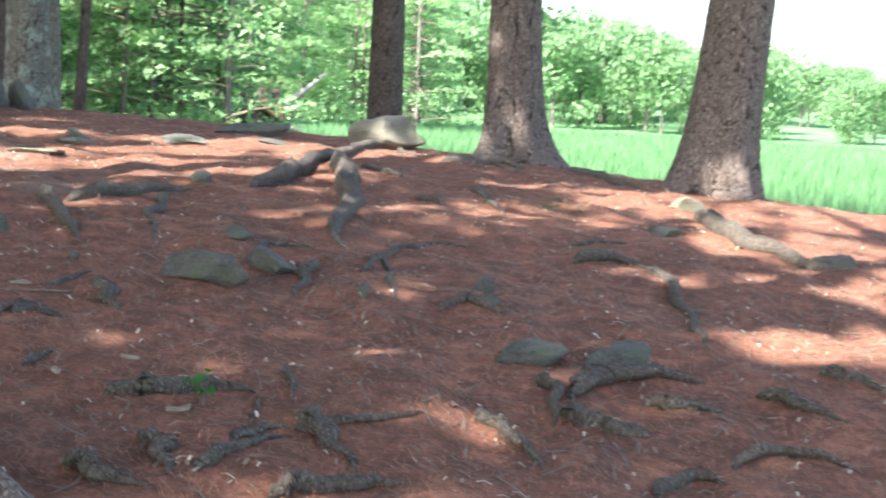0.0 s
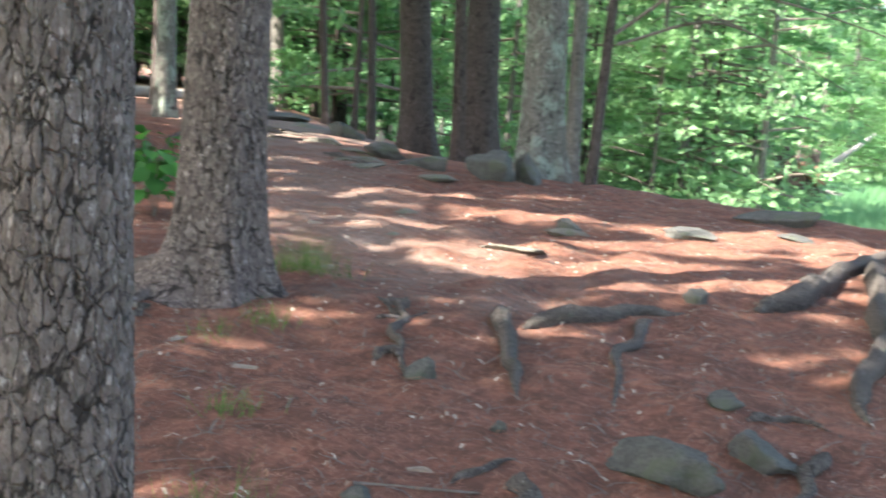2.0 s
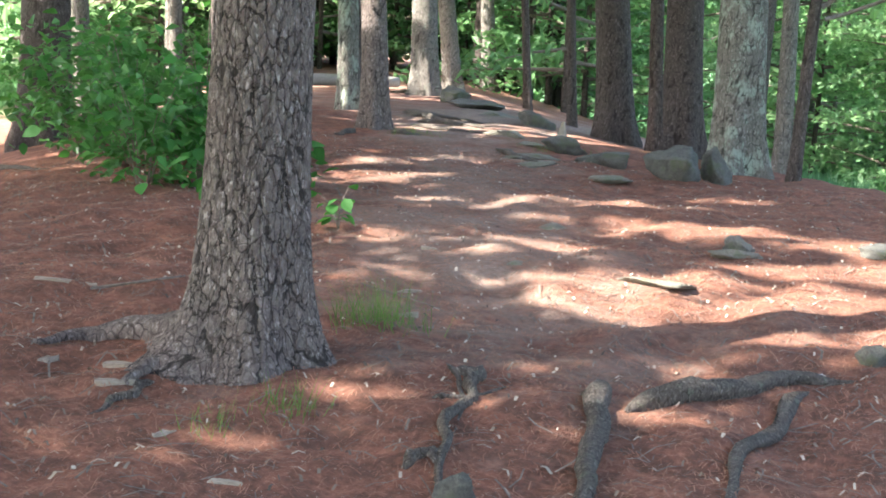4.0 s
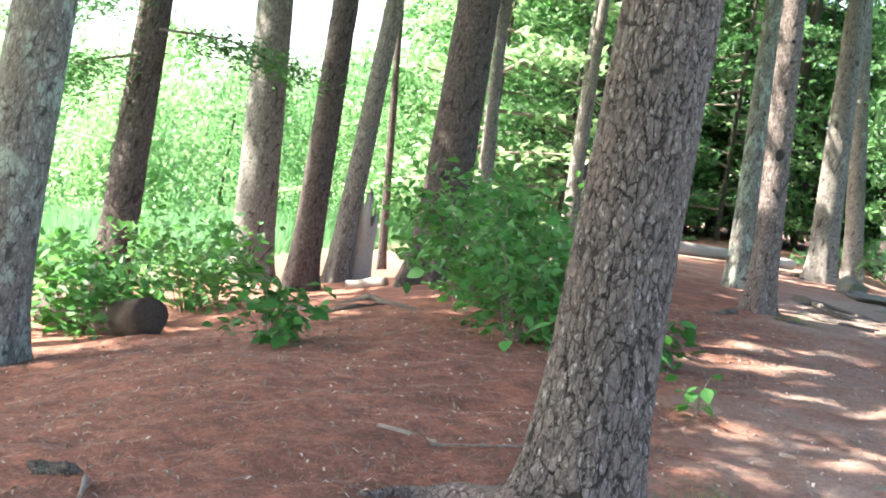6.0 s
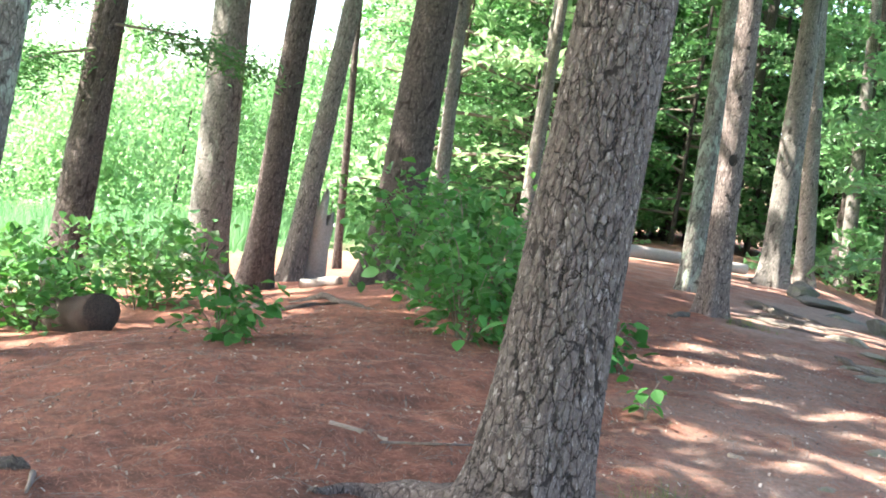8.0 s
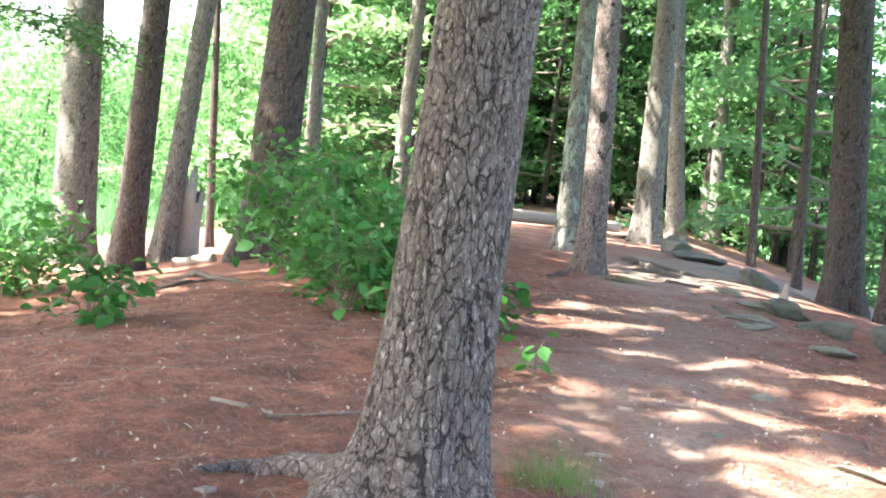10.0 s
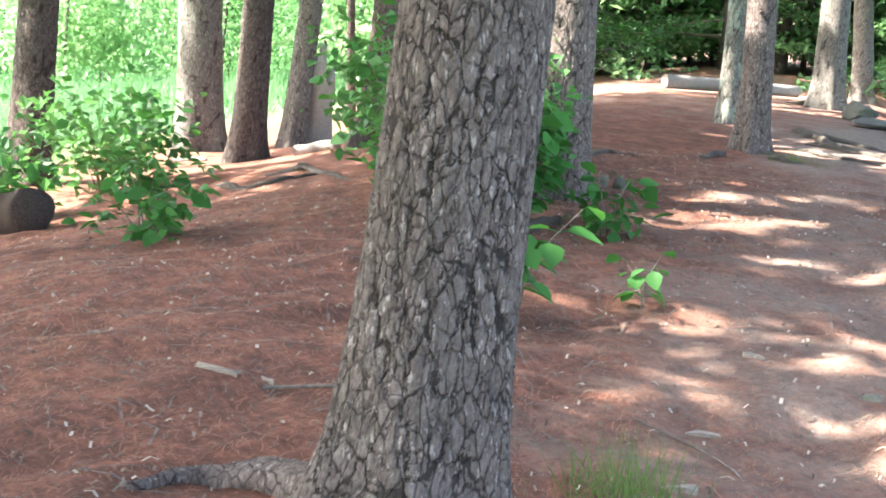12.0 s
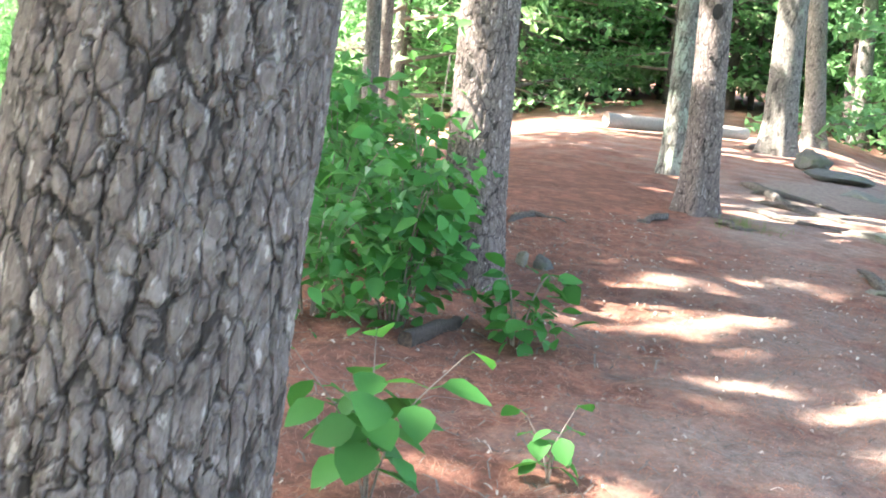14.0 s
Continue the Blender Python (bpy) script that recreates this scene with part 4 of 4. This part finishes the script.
for x, y, w, h in ((-6.2, 12.83, 0.5, 0.10), (-5.18, 12.18, 0.32, 0.09), (-4.19, 9.73, 0.2, 0.05), (-3.5, 8.2, 0.13, 0.05), (-2.79, 8.31, 0.34, 0.045), (-2.9, 9.49, 0.25, 0.06), (-6.5, 12.95, 0.24, 0.08),
                   (-6.46, 13.2, 0.38, 0.08), (-6.95, 13.5, 0.2, 0.07), (-7.3, 14.6, 0.4, 0.1), (-8.1, 15.4, 0.5, 0.12), (-10.2, 18.3, 0.7, 0.18)):
    stone(x, y, w, h * 0.8, PALE_STONE, FLAT, sink=0.62)


# ---- logs, stump, far bank ----
def log(a, b, r0, r1, material, label, lift=0.0, name="fallen_log", category="log", sides=14):
    seed = int(abs(a[0] * 77 + b[1] * 13)) % 997
    pts = bezier([(a[0], a[1], 0), ((a[0] + b[0]) / 2, (a[1] + b[1]) / 2 + 0.03, 0), (b[0], b[1], 0)], 5)
    out = [(p.x, p.y, gz(p.x, p.y) + lift + (r0 + (r1 - r0) * i / 10) * 0.75) for i, p in enumerate(pts)]
    v, f = tube(out, [r0 + (r1 - r0) * i / 10 for i in range(len(out))], sides, 0.09, seed)
    me = tidy(mesh_of(name, v, f, material, True))
    tagged(new(name, me), label, category)


log((-11.96, 7.69), (-9.69, 7.57), 0.15, 0.16, ROTTEN, "dark rotten log end under leafy shrubs")
log((-16.3, 20.6), (-15.5, 23.0), 0.12, 0.10, DEAD_WOOD, "pale barkless log lying across the path", 0.06)
log((-13.15, 11.75), (-12.75, 12.02), 0.06, 0.06, DEAD_WOOD, "short bleached log lit by the sun")
log((-6.39, 9.03), (-6.62, 9.52), 0.04, 0.03, ROTTEN, "short rotten brown log under shrubs")
log((-14.9, 11.2), (-14.6, 11.5), 0.03, 0.02, DEAD_WOOD, "thin bleached stick at the marsh edge")


def stump(x, y, r0, h):
    r = np.random.RandomState(9)
    n = 28
    rings = (-0.1, 0.1, 0.4, 0.7, 1.0)
    v, f = [], []
    rag = r.uniform(0.6, 1.15, n)
    for i, z in enumerate(rings):
        for j in range(n):
            a = 2 * math.pi * j / n
            k = r0 * (1.35 - 0.3 * min(1, z * 2)) * (1 + 0.05 * r.uniform(-1, 1))
            v.append((math.cos(a) * k, math.sin(a) * k, z * h * (rag[j] if z == 1.0 else 1)))
    for z, k in ((0.8, 0.8), (0.2, 0.7)):
        for j in range(n):
            a = 2 * math.pi * j / n
            v.append((math.cos(a) * r0 * k, math.sin(a) * r0 * k, z * h))
    for i in range(6):
        for j in range(n):
            k = (j + 1) % n
            f.append((i * n + j, i * n + k, (i + 1) * n + k, (i + 1) * n + j))
    ob = new("stump", mesh_of("stump", v, f, DEAD_WOOD, True))
    ob.location = (x, y, gz(x, y))
    ob.rotation_euler = (0.05, 0.12, 0)
    tagged(ob, "broken grey stump with a ragged hollow top", "stump")


stump(-15.35, 13.4, 0.16, 1.15)


def stub(x, y):
    v, f = tube([(0, 0, -0.05), (0.01, 0, 0.12), (0.03, 0.0, 0.26)], [0.07, 0.055, 0.012], 9, 0.2, 3)
    ob = new("broken_stub", tidy(mesh_of("broken_stub", v, f, CHIP)))
    ob.location = (x, y, gz(x, y))
    tagged(ob, "pale splintered stub sticking out of the ground", "stub")


stub(-7.2, 14.9)


def root_plate(x, y):
    """The torn-up earth and roots of a fallen tree on the far bank."""
    t = tagged(empty_at("uprooted_tree", x, y, gz(x, y)), "uprooted tree with a dark plate of soil and red clay", "tree")
    r = np.random.RandomState(4)
    bm = bmesh.new()
    bmesh.ops.create_icosphere(bm, subdivisions=4, radius=1.0)
    for v in bm.verts:
        p = v.co.copy()
        p *= 1 + 0.25 * noise.noise(p * 1.5) + 0.12 * noise.noise(p * 5)
        v.co = Vector((p.x * 0.95, p.y * 0.45, p.z * 1.15 + 0.9))
    me = bpy.data.meshes.new("soil_plate")
    bm.to_mesh(me)
    bm.free()
    me.materials.append(SOIL)
    part_mesh("soil_plate", me, t)
    v, f = tube([(0.1, -0.3, 1.5), (0.5, -0.55, 1.3), (0.8, -0.5, 0.9)], [0.16, 0.22, 0.12], 9, 0.3, 2)
    part_mesh("clay_patch", tidy(mesh_of("clay_patch", v, f, CLAY, True)), t, "red clay lit by the sun")
    v, f = tube([(0.2, 0.2, 1.0), (1.0, 0.6, 1.7), (2.0, 0.9, 2.6)], [0.13, 0.1, 0.05], 9, 0.1, 2)
    part_mesh("trunk", tidy(mesh_of("trunk", v, f, DEAD_WOOD, True)), t, "bleached leaning trunk")
    for k in range(7):
        a = r.uniform(0, 6.28)
        p = [(0, 0, 0.9), (math.cos(a) * 0.8, -0.3, 0.9 + math.sin(a) * 0.9), (math.cos(a) * 1.5, -0.5 + r.uniform(-0.3, 0.3), 0.95 + math.sin(a) * 1.4)]
        v, f = tube(p, [0.07, 0.04, 0.012], 6, 0.1, k)
        part_mesh("root", tidy(mesh_of("root", v, f, DEAD_WOOD, True)), t)


root_plate(-7.8, 44.0)


# ---- litter ----
def flake(name, x, y, w, d, turn, label, material=CHIP, thick=0.004):
    seed = int(abs(x * 417 + y * 231)) % 9973
    r = np.random.RandomState(seed)
    bm = bmesh.new()
    n = 9
    top, bot = [], []
    for i in range(n):
        a = 2 * math.pi * i / n
        k = r.uniform(0.5, 1.15)
        p = (math.cos(a) * w / 2 * k, math.sin(a) * d / 2 * k)
        lift = r.uniform(0, 0.012)
        top.append(bm.verts.new((*p, thick + lift)))
        bot.append(bm.verts.new((*p, -0.012)))
    bm.faces.new(top)
    bm.faces.new(bot[::-1])
    for i in range(n):
        k = (i + 1) % n
        bm.faces.new((bot[i], bot[k], top[k], top[i]))
    me = bpy.data.meshes.new(name)
    bm.to_mesh(me)
    bm.free()
    me.materials.append(material)
    ob = new(name, me)
    ob.location, ob.rotation_euler = (x, y, gz(x, y)), (r.uniform(-0.1, 0.1), r.uniform(-0.1, 0.1), turn)
    tagged(ob, label, "wood chip")


for x, y, w, d, turn in ((-4.60, 6.22, 0.17, 0.05, 0.6), (-3.31, 5.42, 0.17, 0.045, 0.9), (-3.49, 5.61, 0.11, 0.05, 0.5), (-3.75, 5.52, 0.10, 0.04, 1.6), (-3.57, 7.40, 0.13, 0.045, 0.8), (-4.06, 8.21, 0.09, 0.04, 0.4),
                         (-1.53, 4.57, 0.10, 0.018, 0.5), (-0.88, 3.81, 0.07, 0.018, 0.1), (-0.63, 3.43, 0.11, 0.05, 0.6), (-1.06, 3.60, 0.05, 0.035, 2.2), (-3.24, 6.93, 0.12, 0.05, 0.9), (-5.4, 6.15, 0.06, 0.04, 1.0),
                         (-3.95, 8.55, 0.09, 0.04, 0.4), (-4.5, 6.35, 0.08, 0.03, 0.2), (-2.5, 5.1, 0.12, 0.02, 0.7), (-2.9, 5.25, 0.11, 0.03, 1.1)):
    flake("bark_flake", x, y, w, d, turn, "pale weathered flake of wood on the litter")


def scatter_region(r, n):
    x = r.uniform(-9.5, 2.8, n)
    y = r.uniform(2.6, 13.5, n)
    return x, y


def litter_strips(name, n, length, width, material, label, seed, lift=0.004, bend=0.15):
    """Thin strips lying about on the ground."""
    r = np.random.RandomState(seed)
    x, y = scatter_region(r, n)
    a = r.uniform(0, 2 * np.pi, n)
    l, w = length * r.uniform(0.4, 1.3, n) / 2, width * r.uniform(0.6, 1.5, n) / 2
    dx, dy = np.cos(a) * l, np.sin(a) * l
    px, py = -np.sin(a) * w, np.cos(a) * w
    z0, z1, zm = ground_z(x - dx, y - dy), ground_z(x + dx, y + dy), ground_z(x, y)
    up = lift + r.uniform(0, lift, n)
    mx, my = x + px / w * l * bend * r.normal(0, 1, n), y + py / w * l * bend * r.normal(0, 1, n)
    ring = [(x - dx - px, y - dy - py, z0 + up * 0.6), (x - dx + px, y - dy + py, z0 + up * 0.6), (mx + px, my + py, zm + up * 1.5), (mx - px, my - py, zm + up * 1.5),
            (x + dx + px, y + dy + py, z1 + up * 0.6), (x + dx - px, y + dy - py, z1 + up * 0.6)]
    v = np.stack([np.stack(p, -1) for p in ring], 1).reshape(-1, 3)
    o = np.arange(n)[:, None] * 6
    f = np.concatenate([o + np.array([[0, 1, 2, 3]]), o + np.array([[3, 2, 4, 5]])], 0)
    tagged(new(name, mesh_of(name, v, f, material)), label, "litter", kind="stuff")


litter_strips("fallen_needles", 120000, 0.05, 0.0022, NEEDLE, "loose red-brown pine needles strewn over the ground", 1)
litter_strips("dead_needles", 30000, 0.05, 0.0024, TWIG, "older grey-brown needles strewn over the ground", 2)
litter_strips("wood_chips", 9500, 0.036, 0.008, BITS, "small pale chips and bark scraps in the litter", 3, 0.006)
litter_strips("twig_bits", 4500, 0.14, 0.006, TWIG, "short dead twigs lying in the litter", 4, 0.006, 0.25)


def stick(line, r0, label="thin dead twig lying on the litter"):
    pts = bezier([(x, y, gz(x, y) + r0 * 0.9) for x, y in line], 4)
    v, f = tube([tuple(p) for p in pts], [r0 * (1 - 0.6 * i / len(pts)) for i in range(len(pts))], 6, 0.1, 1)
    tagged(new("stick", tidy(mesh_of("stick", v, f, TWIG, True))), label, "stick")


stick([(-4.45, 6.3), (-4.25, 6.5), (-4.3, 6.7)], 0.008)
stick([(-4.4, 4.75), (-4.3, 4.7), (-4.15, 4.62)], 0.014)
stick([(-1.6, 4.3), (-1.3, 4.5)], 0.007)
stick([(-3.1, 7.1), (-3.4, 7.3), (-3.7, 7.2)], 0.006)


# ---- shrubs ----
def leaf_blade(name, length, width, material):
    """One oval pointed leaf with a folded midrib, its stalk at the origin."""
    rows = ((0.0, 0.02), (0.18, 0.7), (0.42, 1.0), (0.7, 0.75), (0.9, 0.3), (1.0, 0.0))
    v, f = [], []
    for t, w in rows:
        sag = -0.16 * t * t * length
        v += [(t * length, -w * width / 2, sag + 0.10 * w * width), (t * length, 0, sag), (t * length, w * width / 2, sag + 0.10 * w * width)]
    for i in range(len(rows) - 1):
        a, b = i * 3, i * 3 + 3
        f += [(a, b, b + 1, a + 1), (a + 1, b + 1, b + 2, a + 2)]
    return mesh_of(name, v, f, material, True)


LEAVES = [leaf_blade("leaf", 0.105, 0.075, LEAF_PIECE), leaf_blade("leaf", 0.085, 0.055, LEAF_PIECE), leaf_blade("leaf", 0.12, 0.09, LEAF_PIECE)]


def leaf_at(parent, p, yaw, pitch, roll, scale, kind):
    ob = new("leaf", LEAVES[kind])
    ob.parent = parent
    ob.location, ob.rotation_euler, ob.scale = p, (roll, pitch, yaw), (scale, scale, scale)


def shrub(name, x, y, width, height, stems, pieces, extra, label, seed, scale=1.0, deep=0.8, turn=0.0, base=0.05, leafsize=0.09, low=4):
    """Stems that arch outwards with leaves along them; the nearest leaves are pieces of their own, the rest one mesh."""
    t = tagged(empty_at(name, x, y, gz(x, y)), label, "shrub")
    r = np.random.RandomState(seed)
    tips, rest = [], []
    for k in range(stems):
        a = 2 * math.pi * k / stems + r.uniform(-0.4, 0.4)
        reach = r.uniform(0.35, 1.0)
        h = height * r.uniform(0.55, 1.0) * (1.1 - 0.35 * reach)
        ex, ey = math.cos(a) * reach * width / 2, math.sin(a) * reach * width / 2 * deep
        ex, ey = ex * math.cos(turn) - ey * math.sin(turn), ex * math.sin(turn) + ey * math.cos(turn)
        pts = bezier([(0.1 * ex, 0.1 * ey, -0.05), (0.4 * ex, 0.4 * ey, h * 0.6), (ex * 0.8, ey * 0.8, h * 0.95), (ex, ey, h * 0.88)], 5)
        v, f = tube([tuple(p) for p in pts], [0.0055 * scale * (1 - 0.8 * i / len(pts)) for i in range(len(pts))], 5)
        part_mesh("stem", tidy(mesh_of("stem", v, f, TWIG, True)), t)
        tips.append(pts)
    for k in range(pieces + extra):
        pts = tips[r.randint(stems)]
        p = pts[r.randint(low, len(pts))]
        q = (p.x + r.normal(0, 0.10) * width * 0.7, p.y + r.normal(0, 0.10) * width * 0.7 * deep, max(base, p.z + r.normal(0, 0.12) * height - abs(r.normal(0, 0.16)) * height))
        if k < pieces:
            leaf_at(t, q, math.atan2(q[1], q[0]) + r.normal(0, 0.9), r.normal(0.25, 0.35), r.normal(0, 0.45), scale * r.uniform(0.7, 1.25), r.randint(3))
        else:
            rest.append(q)
    if rest:
        v, f = leaves(rest, leafsize, r, 0.5, 0.7)
        tagged(part_mesh("foliage", mesh_of("foliage", v, f, SHRUB_LEAF), t), kind="stuff")
    return t


shrub("leafy_shrub", -6.75, 9.25, 0.95, 0.95, 16, 290, 150, "dense green shrub with large oval leaves round a pine", 41, 0.95)
shrub("leafy_shrub", -7.4, 9.9, 0.6, 1.35, 10, 190, 60, "green shrub climbing beside a sunlit pine trunk", 42, 0.95)
shrub("leafy_shrub", -6.3, 9.6, 0.6, 0.40, 7, 75, 0, "low bright shrub with oval leaves beside the path", 46, 0.95)
shrub("leafy_shrub", -7.0, 8.95, 1.4, 1.0, 14, 220, 320, "broad shaded shrub with glossy leaves", 43, 1.0)
shrub("leafy_shrub", -9.6, 10.6, 2.0, 1.3, 16, 260, 800, "large green shrub in front of a thick dark pine", 44, 1.15, leafsize=0.11)
shrub("leafy_shrub", -8.2, 9.9, 1.5, 1.3, 14, 240, 500, "large green shrub beside the needle-covered clearing", 45, 1.1, leafsize=0.11)
shrub("leafy_shrub", -7.7, 7.45, 0.9, 0.5, 9, 150, 60, "low spreading shrub standing alone in the clearing", 47, 0.9)
shrub("leafy_shrub", -10.9, 7.55, 1.8, 1.1, 16, 240, 650, "bushy green shrub over a rotten log", 48, 1.15, leafsize=0.11)
shrub("leafy_shrub", -12.3, 9.3, 2.0, 1.1, 12, 120, 700, "green shrub at the foot of a dark pine", 49, 1.15, leafsize=0.12)
shrub("fern_sprout", -0.57, 3.50, 0.12, 0.13, 6, 22, 0, "tiny bright green sprout beside a root", 52, 0.35)


BROAD = leaf_blade("leaf", 0.10, 0.082, LEAF_PIECE)


def sapling(x, y, height, stems, nodes_up, size, label, seed):
    """Slender stems with pairs of broad leaves, and one at each tip."""
    t = tagged(empty_at("sapling", x, y, gz(x, y)), label, "sapling")
    r = np.random.RandomState(seed)
    for k in range(stems):
        a = 2 * math.pi * k / stems + r.uniform(-0.5, 0.5) - 0.8
        h, reach = height * r.uniform(0.7, 1.0), height * r.uniform(0.25, 0.6)
        pts = bezier([(0.01 * k, 0, -0.03), (0.3 * reach * math.cos(a), 0.3 * reach * math.sin(a), h * 0.55), (reach * math.cos(a), reach * math.sin(a), h)], 8)
        v, f = tube([tuple(p) for p in pts], [0.0045 * (1 - 0.7 * i / len(pts)) for i in range(len(pts))], 6)
        part_mesh("stem", tidy(mesh_of("stem", v, f, TWIG, True)), t)
        spots = [(pts[int((0.35 + 0.6 * i / nodes_up) * (len(pts) - 1))], side) for i in range(nodes_up) for side in (-1, 1)] + [(pts[-1], 0)]
        for i, (p, side) in enumerate(spots):
            yaw = a + side * 1.35 + r.normal(0, 0.35) + (1.57 if (i // 2) % 2 and side else 0)
            leaf = new("leaf", BROAD)
            leaf.parent = t
            g = size * r.uniform(0.75, 1.2)
            tip = p + Vector((math.cos(yaw), math.sin(yaw), 0.3)) * 0.035
            v, f = tube([tuple(p), tuple(tip)], [0.002, 0.0015], 4)
            part_mesh("leaf_stalk", tidy(mesh_of("leaf_stalk", v, f, LEAF_PIECE)), t)
            leaf.location, leaf.rotation_euler, leaf.scale = tip, (r.normal(0, 0.3), r.normal(0.35, 0.22), yaw), (g, g, g)


sapling(-4.90, 7.72, 0.50, 4, 4, 1.4, "slender sapling with broad bright leaves beside the path", 50)
sapling(-4.82, 8.38, 0.24, 3, 2, 0.85, "small seedling with broad green leaves on the path edge", 51)


def tuft(x, y, w, h, n, seed, label="thin tuft of grass growing out of the litter"):
    r = np.random.RandomState(seed)
    px, py = r.normal(0, w / 3.2, n), r.normal(0, w / 3.2, n)
    a, l = r.uniform(0, 2 * np.pi, n), h * r.uniform(0.5, 1.1, n)
    lx, ly = r.normal(0, 0.4, n) * l, r.normal(0, 0.4, n) * l
    b = 0.002
    g = np.array([gz(x + i, y + j) for i, j in zip(px, py)]) - gz(x, y)
    v = np.stack([np.stack([px - np.cos(a) * b, py - np.sin(a) * b, g - 0.01], -1), np.stack([px + np.cos(a) * b, py + np.sin(a) * b, g - 0.01], -1), np.stack([px + lx, py + ly, g + l], -1)], 1).reshape(-1, 3)
    ob = new("grass_tuft", mesh_of("grass_tuft", v, np.arange(len(v)).reshape(-1, 3), GRASS_LEAF))
    ob.location = (x, y, gz(x, y))
    tagged(ob, label, "grass", kind="stuff")


for k, (x, y, w, h, n) in enumerate(((-3.20, 6.70, 0.30, 0.20, 170), (-2.75, 5.65, 0.2, 0.12, 60), (-3.33, 6.72, 0.2, 0.12, 50), (-1.75, 3.84, 0.22, 0.16, 90), (-2.21, 4.59, 0.16, 0.10, 50), (-2.84, 5.39, 0.16, 0.08, 40),
                                     (-8.6, 14.2, 0.5, 0.12, 120), (-6.9, 14.4, 0.6, 0.1, 120), (0.6, 8.2, 0.6, 0.06, 90))):
    tuft(x, y, w, h, n, 70 + k)


# ---- hanging and bare boughs ----
def bare_bough(base, points, r0, label, seed, material=TWIG):
    """A dead bough with side twigs, growing from a trunk."""
    r = np.random.RandomState(seed)
    pts = bezier([base, *points], 6)
    n = len(pts)
    pieces = [tube([tuple(p) for p in pts], [r0 * (1 - 0.85 * i / n) for i in range(n)], 6, 0.08, seed)]
    for k in range(9):
        i = r.randint(n // 4, n - 1)
        d = Vector(r.normal(0, 1, 3)).normalized() * r.uniform(0.4, 1.1)
        d.z *= 0.5
        p = pts[i]
        pieces.append(tube([tuple(p), tuple(p + d * 0.5 + Vector((0, 0, 0.05))), tuple(p + d)], [r0 * 0.4, r0 * 0.25, 0.003], 5))
    v, f = join_quads(pieces)
    tagged(new("dead_bough", tidy(mesh_of("dead_bough", v, f, material, True))), label, "branch")


for k, (b, pp) in enumerate((((-4.35, 14.5, 3.0), [(-3.3, 14.6, 3.7), (-2.2, 14.9, 3.6)]), ((-4.35, 14.6, 2.9), [(-3.4, 15.2, 3.2), (-2.2, 16, 2.6)]), ((-4.3, 14.9, 3.6), [(-3.0, 15.5, 3.5), (-1.5, 16.5, 3.1)]))):
    bare_bough(b, pp, 0.022, "bare grey bough arching out from a slim trunk", 80 + k)


def needle_bough(points, label, seed, n=260, size=0.16, material=SHADE_TONED_LEAF):
    """A hanging bough with flat sprays of foliage."""
    r = np.random.RandomState(seed)
    t = tagged(empty_at("hanging_bough", *points[0]), label, "branch")
    pts = [p - Vector(points[0]) for p in bezier(points, 6)]
    m = len(pts)
    v, f = tube([tuple(p) for p in pts], [0.022 * (1 - 0.85 * i / m) for i in range(m)], 6, 0.1, seed)
    part_mesh("bough", tidy(mesh_of("bough", v, f, TWIG, True)), t)
    c = []
    for _ in range(n):
        p = pts[r.randint(m // 3, m)]
        c.append((p.x + r.normal(0, 0.25), p.y + r.normal(0, 0.25), p.z + r.normal(0, 0.08) - 0.05))
    v, f = leaves(c, size, r, 0.4, 0.4 if size > 0.12 else 0.22)
    tagged(part_mesh("foliage", mesh_of("foliage", v, f, material), t), kind="stuff")


for k, pp in enumerate(([(-13.9, 9.2, 4.3), (-14.3, 8.6, 4.2), (-14.8, 8.0, 3.8)], [(-13.9, 9.2, 4.0), (-13.4, 9.9, 4.0), (-13.0, 10.5, 3.8)], [(-13.9, 9.1, 3.7), (-14.2, 8.6, 3.5), (-14.5, 8.2, 3.2)])):
    needle_bough([(x, y, z - 0.45) for x, y, z in pp], "dark drooping conifer bough growing from a pine", 90 + k, 900, 0.10)
for k, pp in enumerate(([(-5.9, 17.8, 4.0), (-4.2, 18.4, 4.2), (-2.4, 18.8, 3.7)], [(-1.2, 16.6, 4.2), (0.0, 17.2, 4.3), (1.3, 17.6, 3.8)], [(-1.2, 16.7, 3.4), (-0.2, 17.6, 3.4), (0.9, 18.2, 2.9)],
                        [(-1.2, 16.6, 3.9), (-2.3, 17.2, 4.1), (-3.4, 17.6, 3.7)], [(-4.3, 14.8, 3.8), (-3.2, 15.8, 3.9), (-2.0, 16.5, 3.5)])):
    needle_bough(pp, "leafy green bough reaching out over the bank", 95 + k, 300, 0.15, BROAD_LEAF)
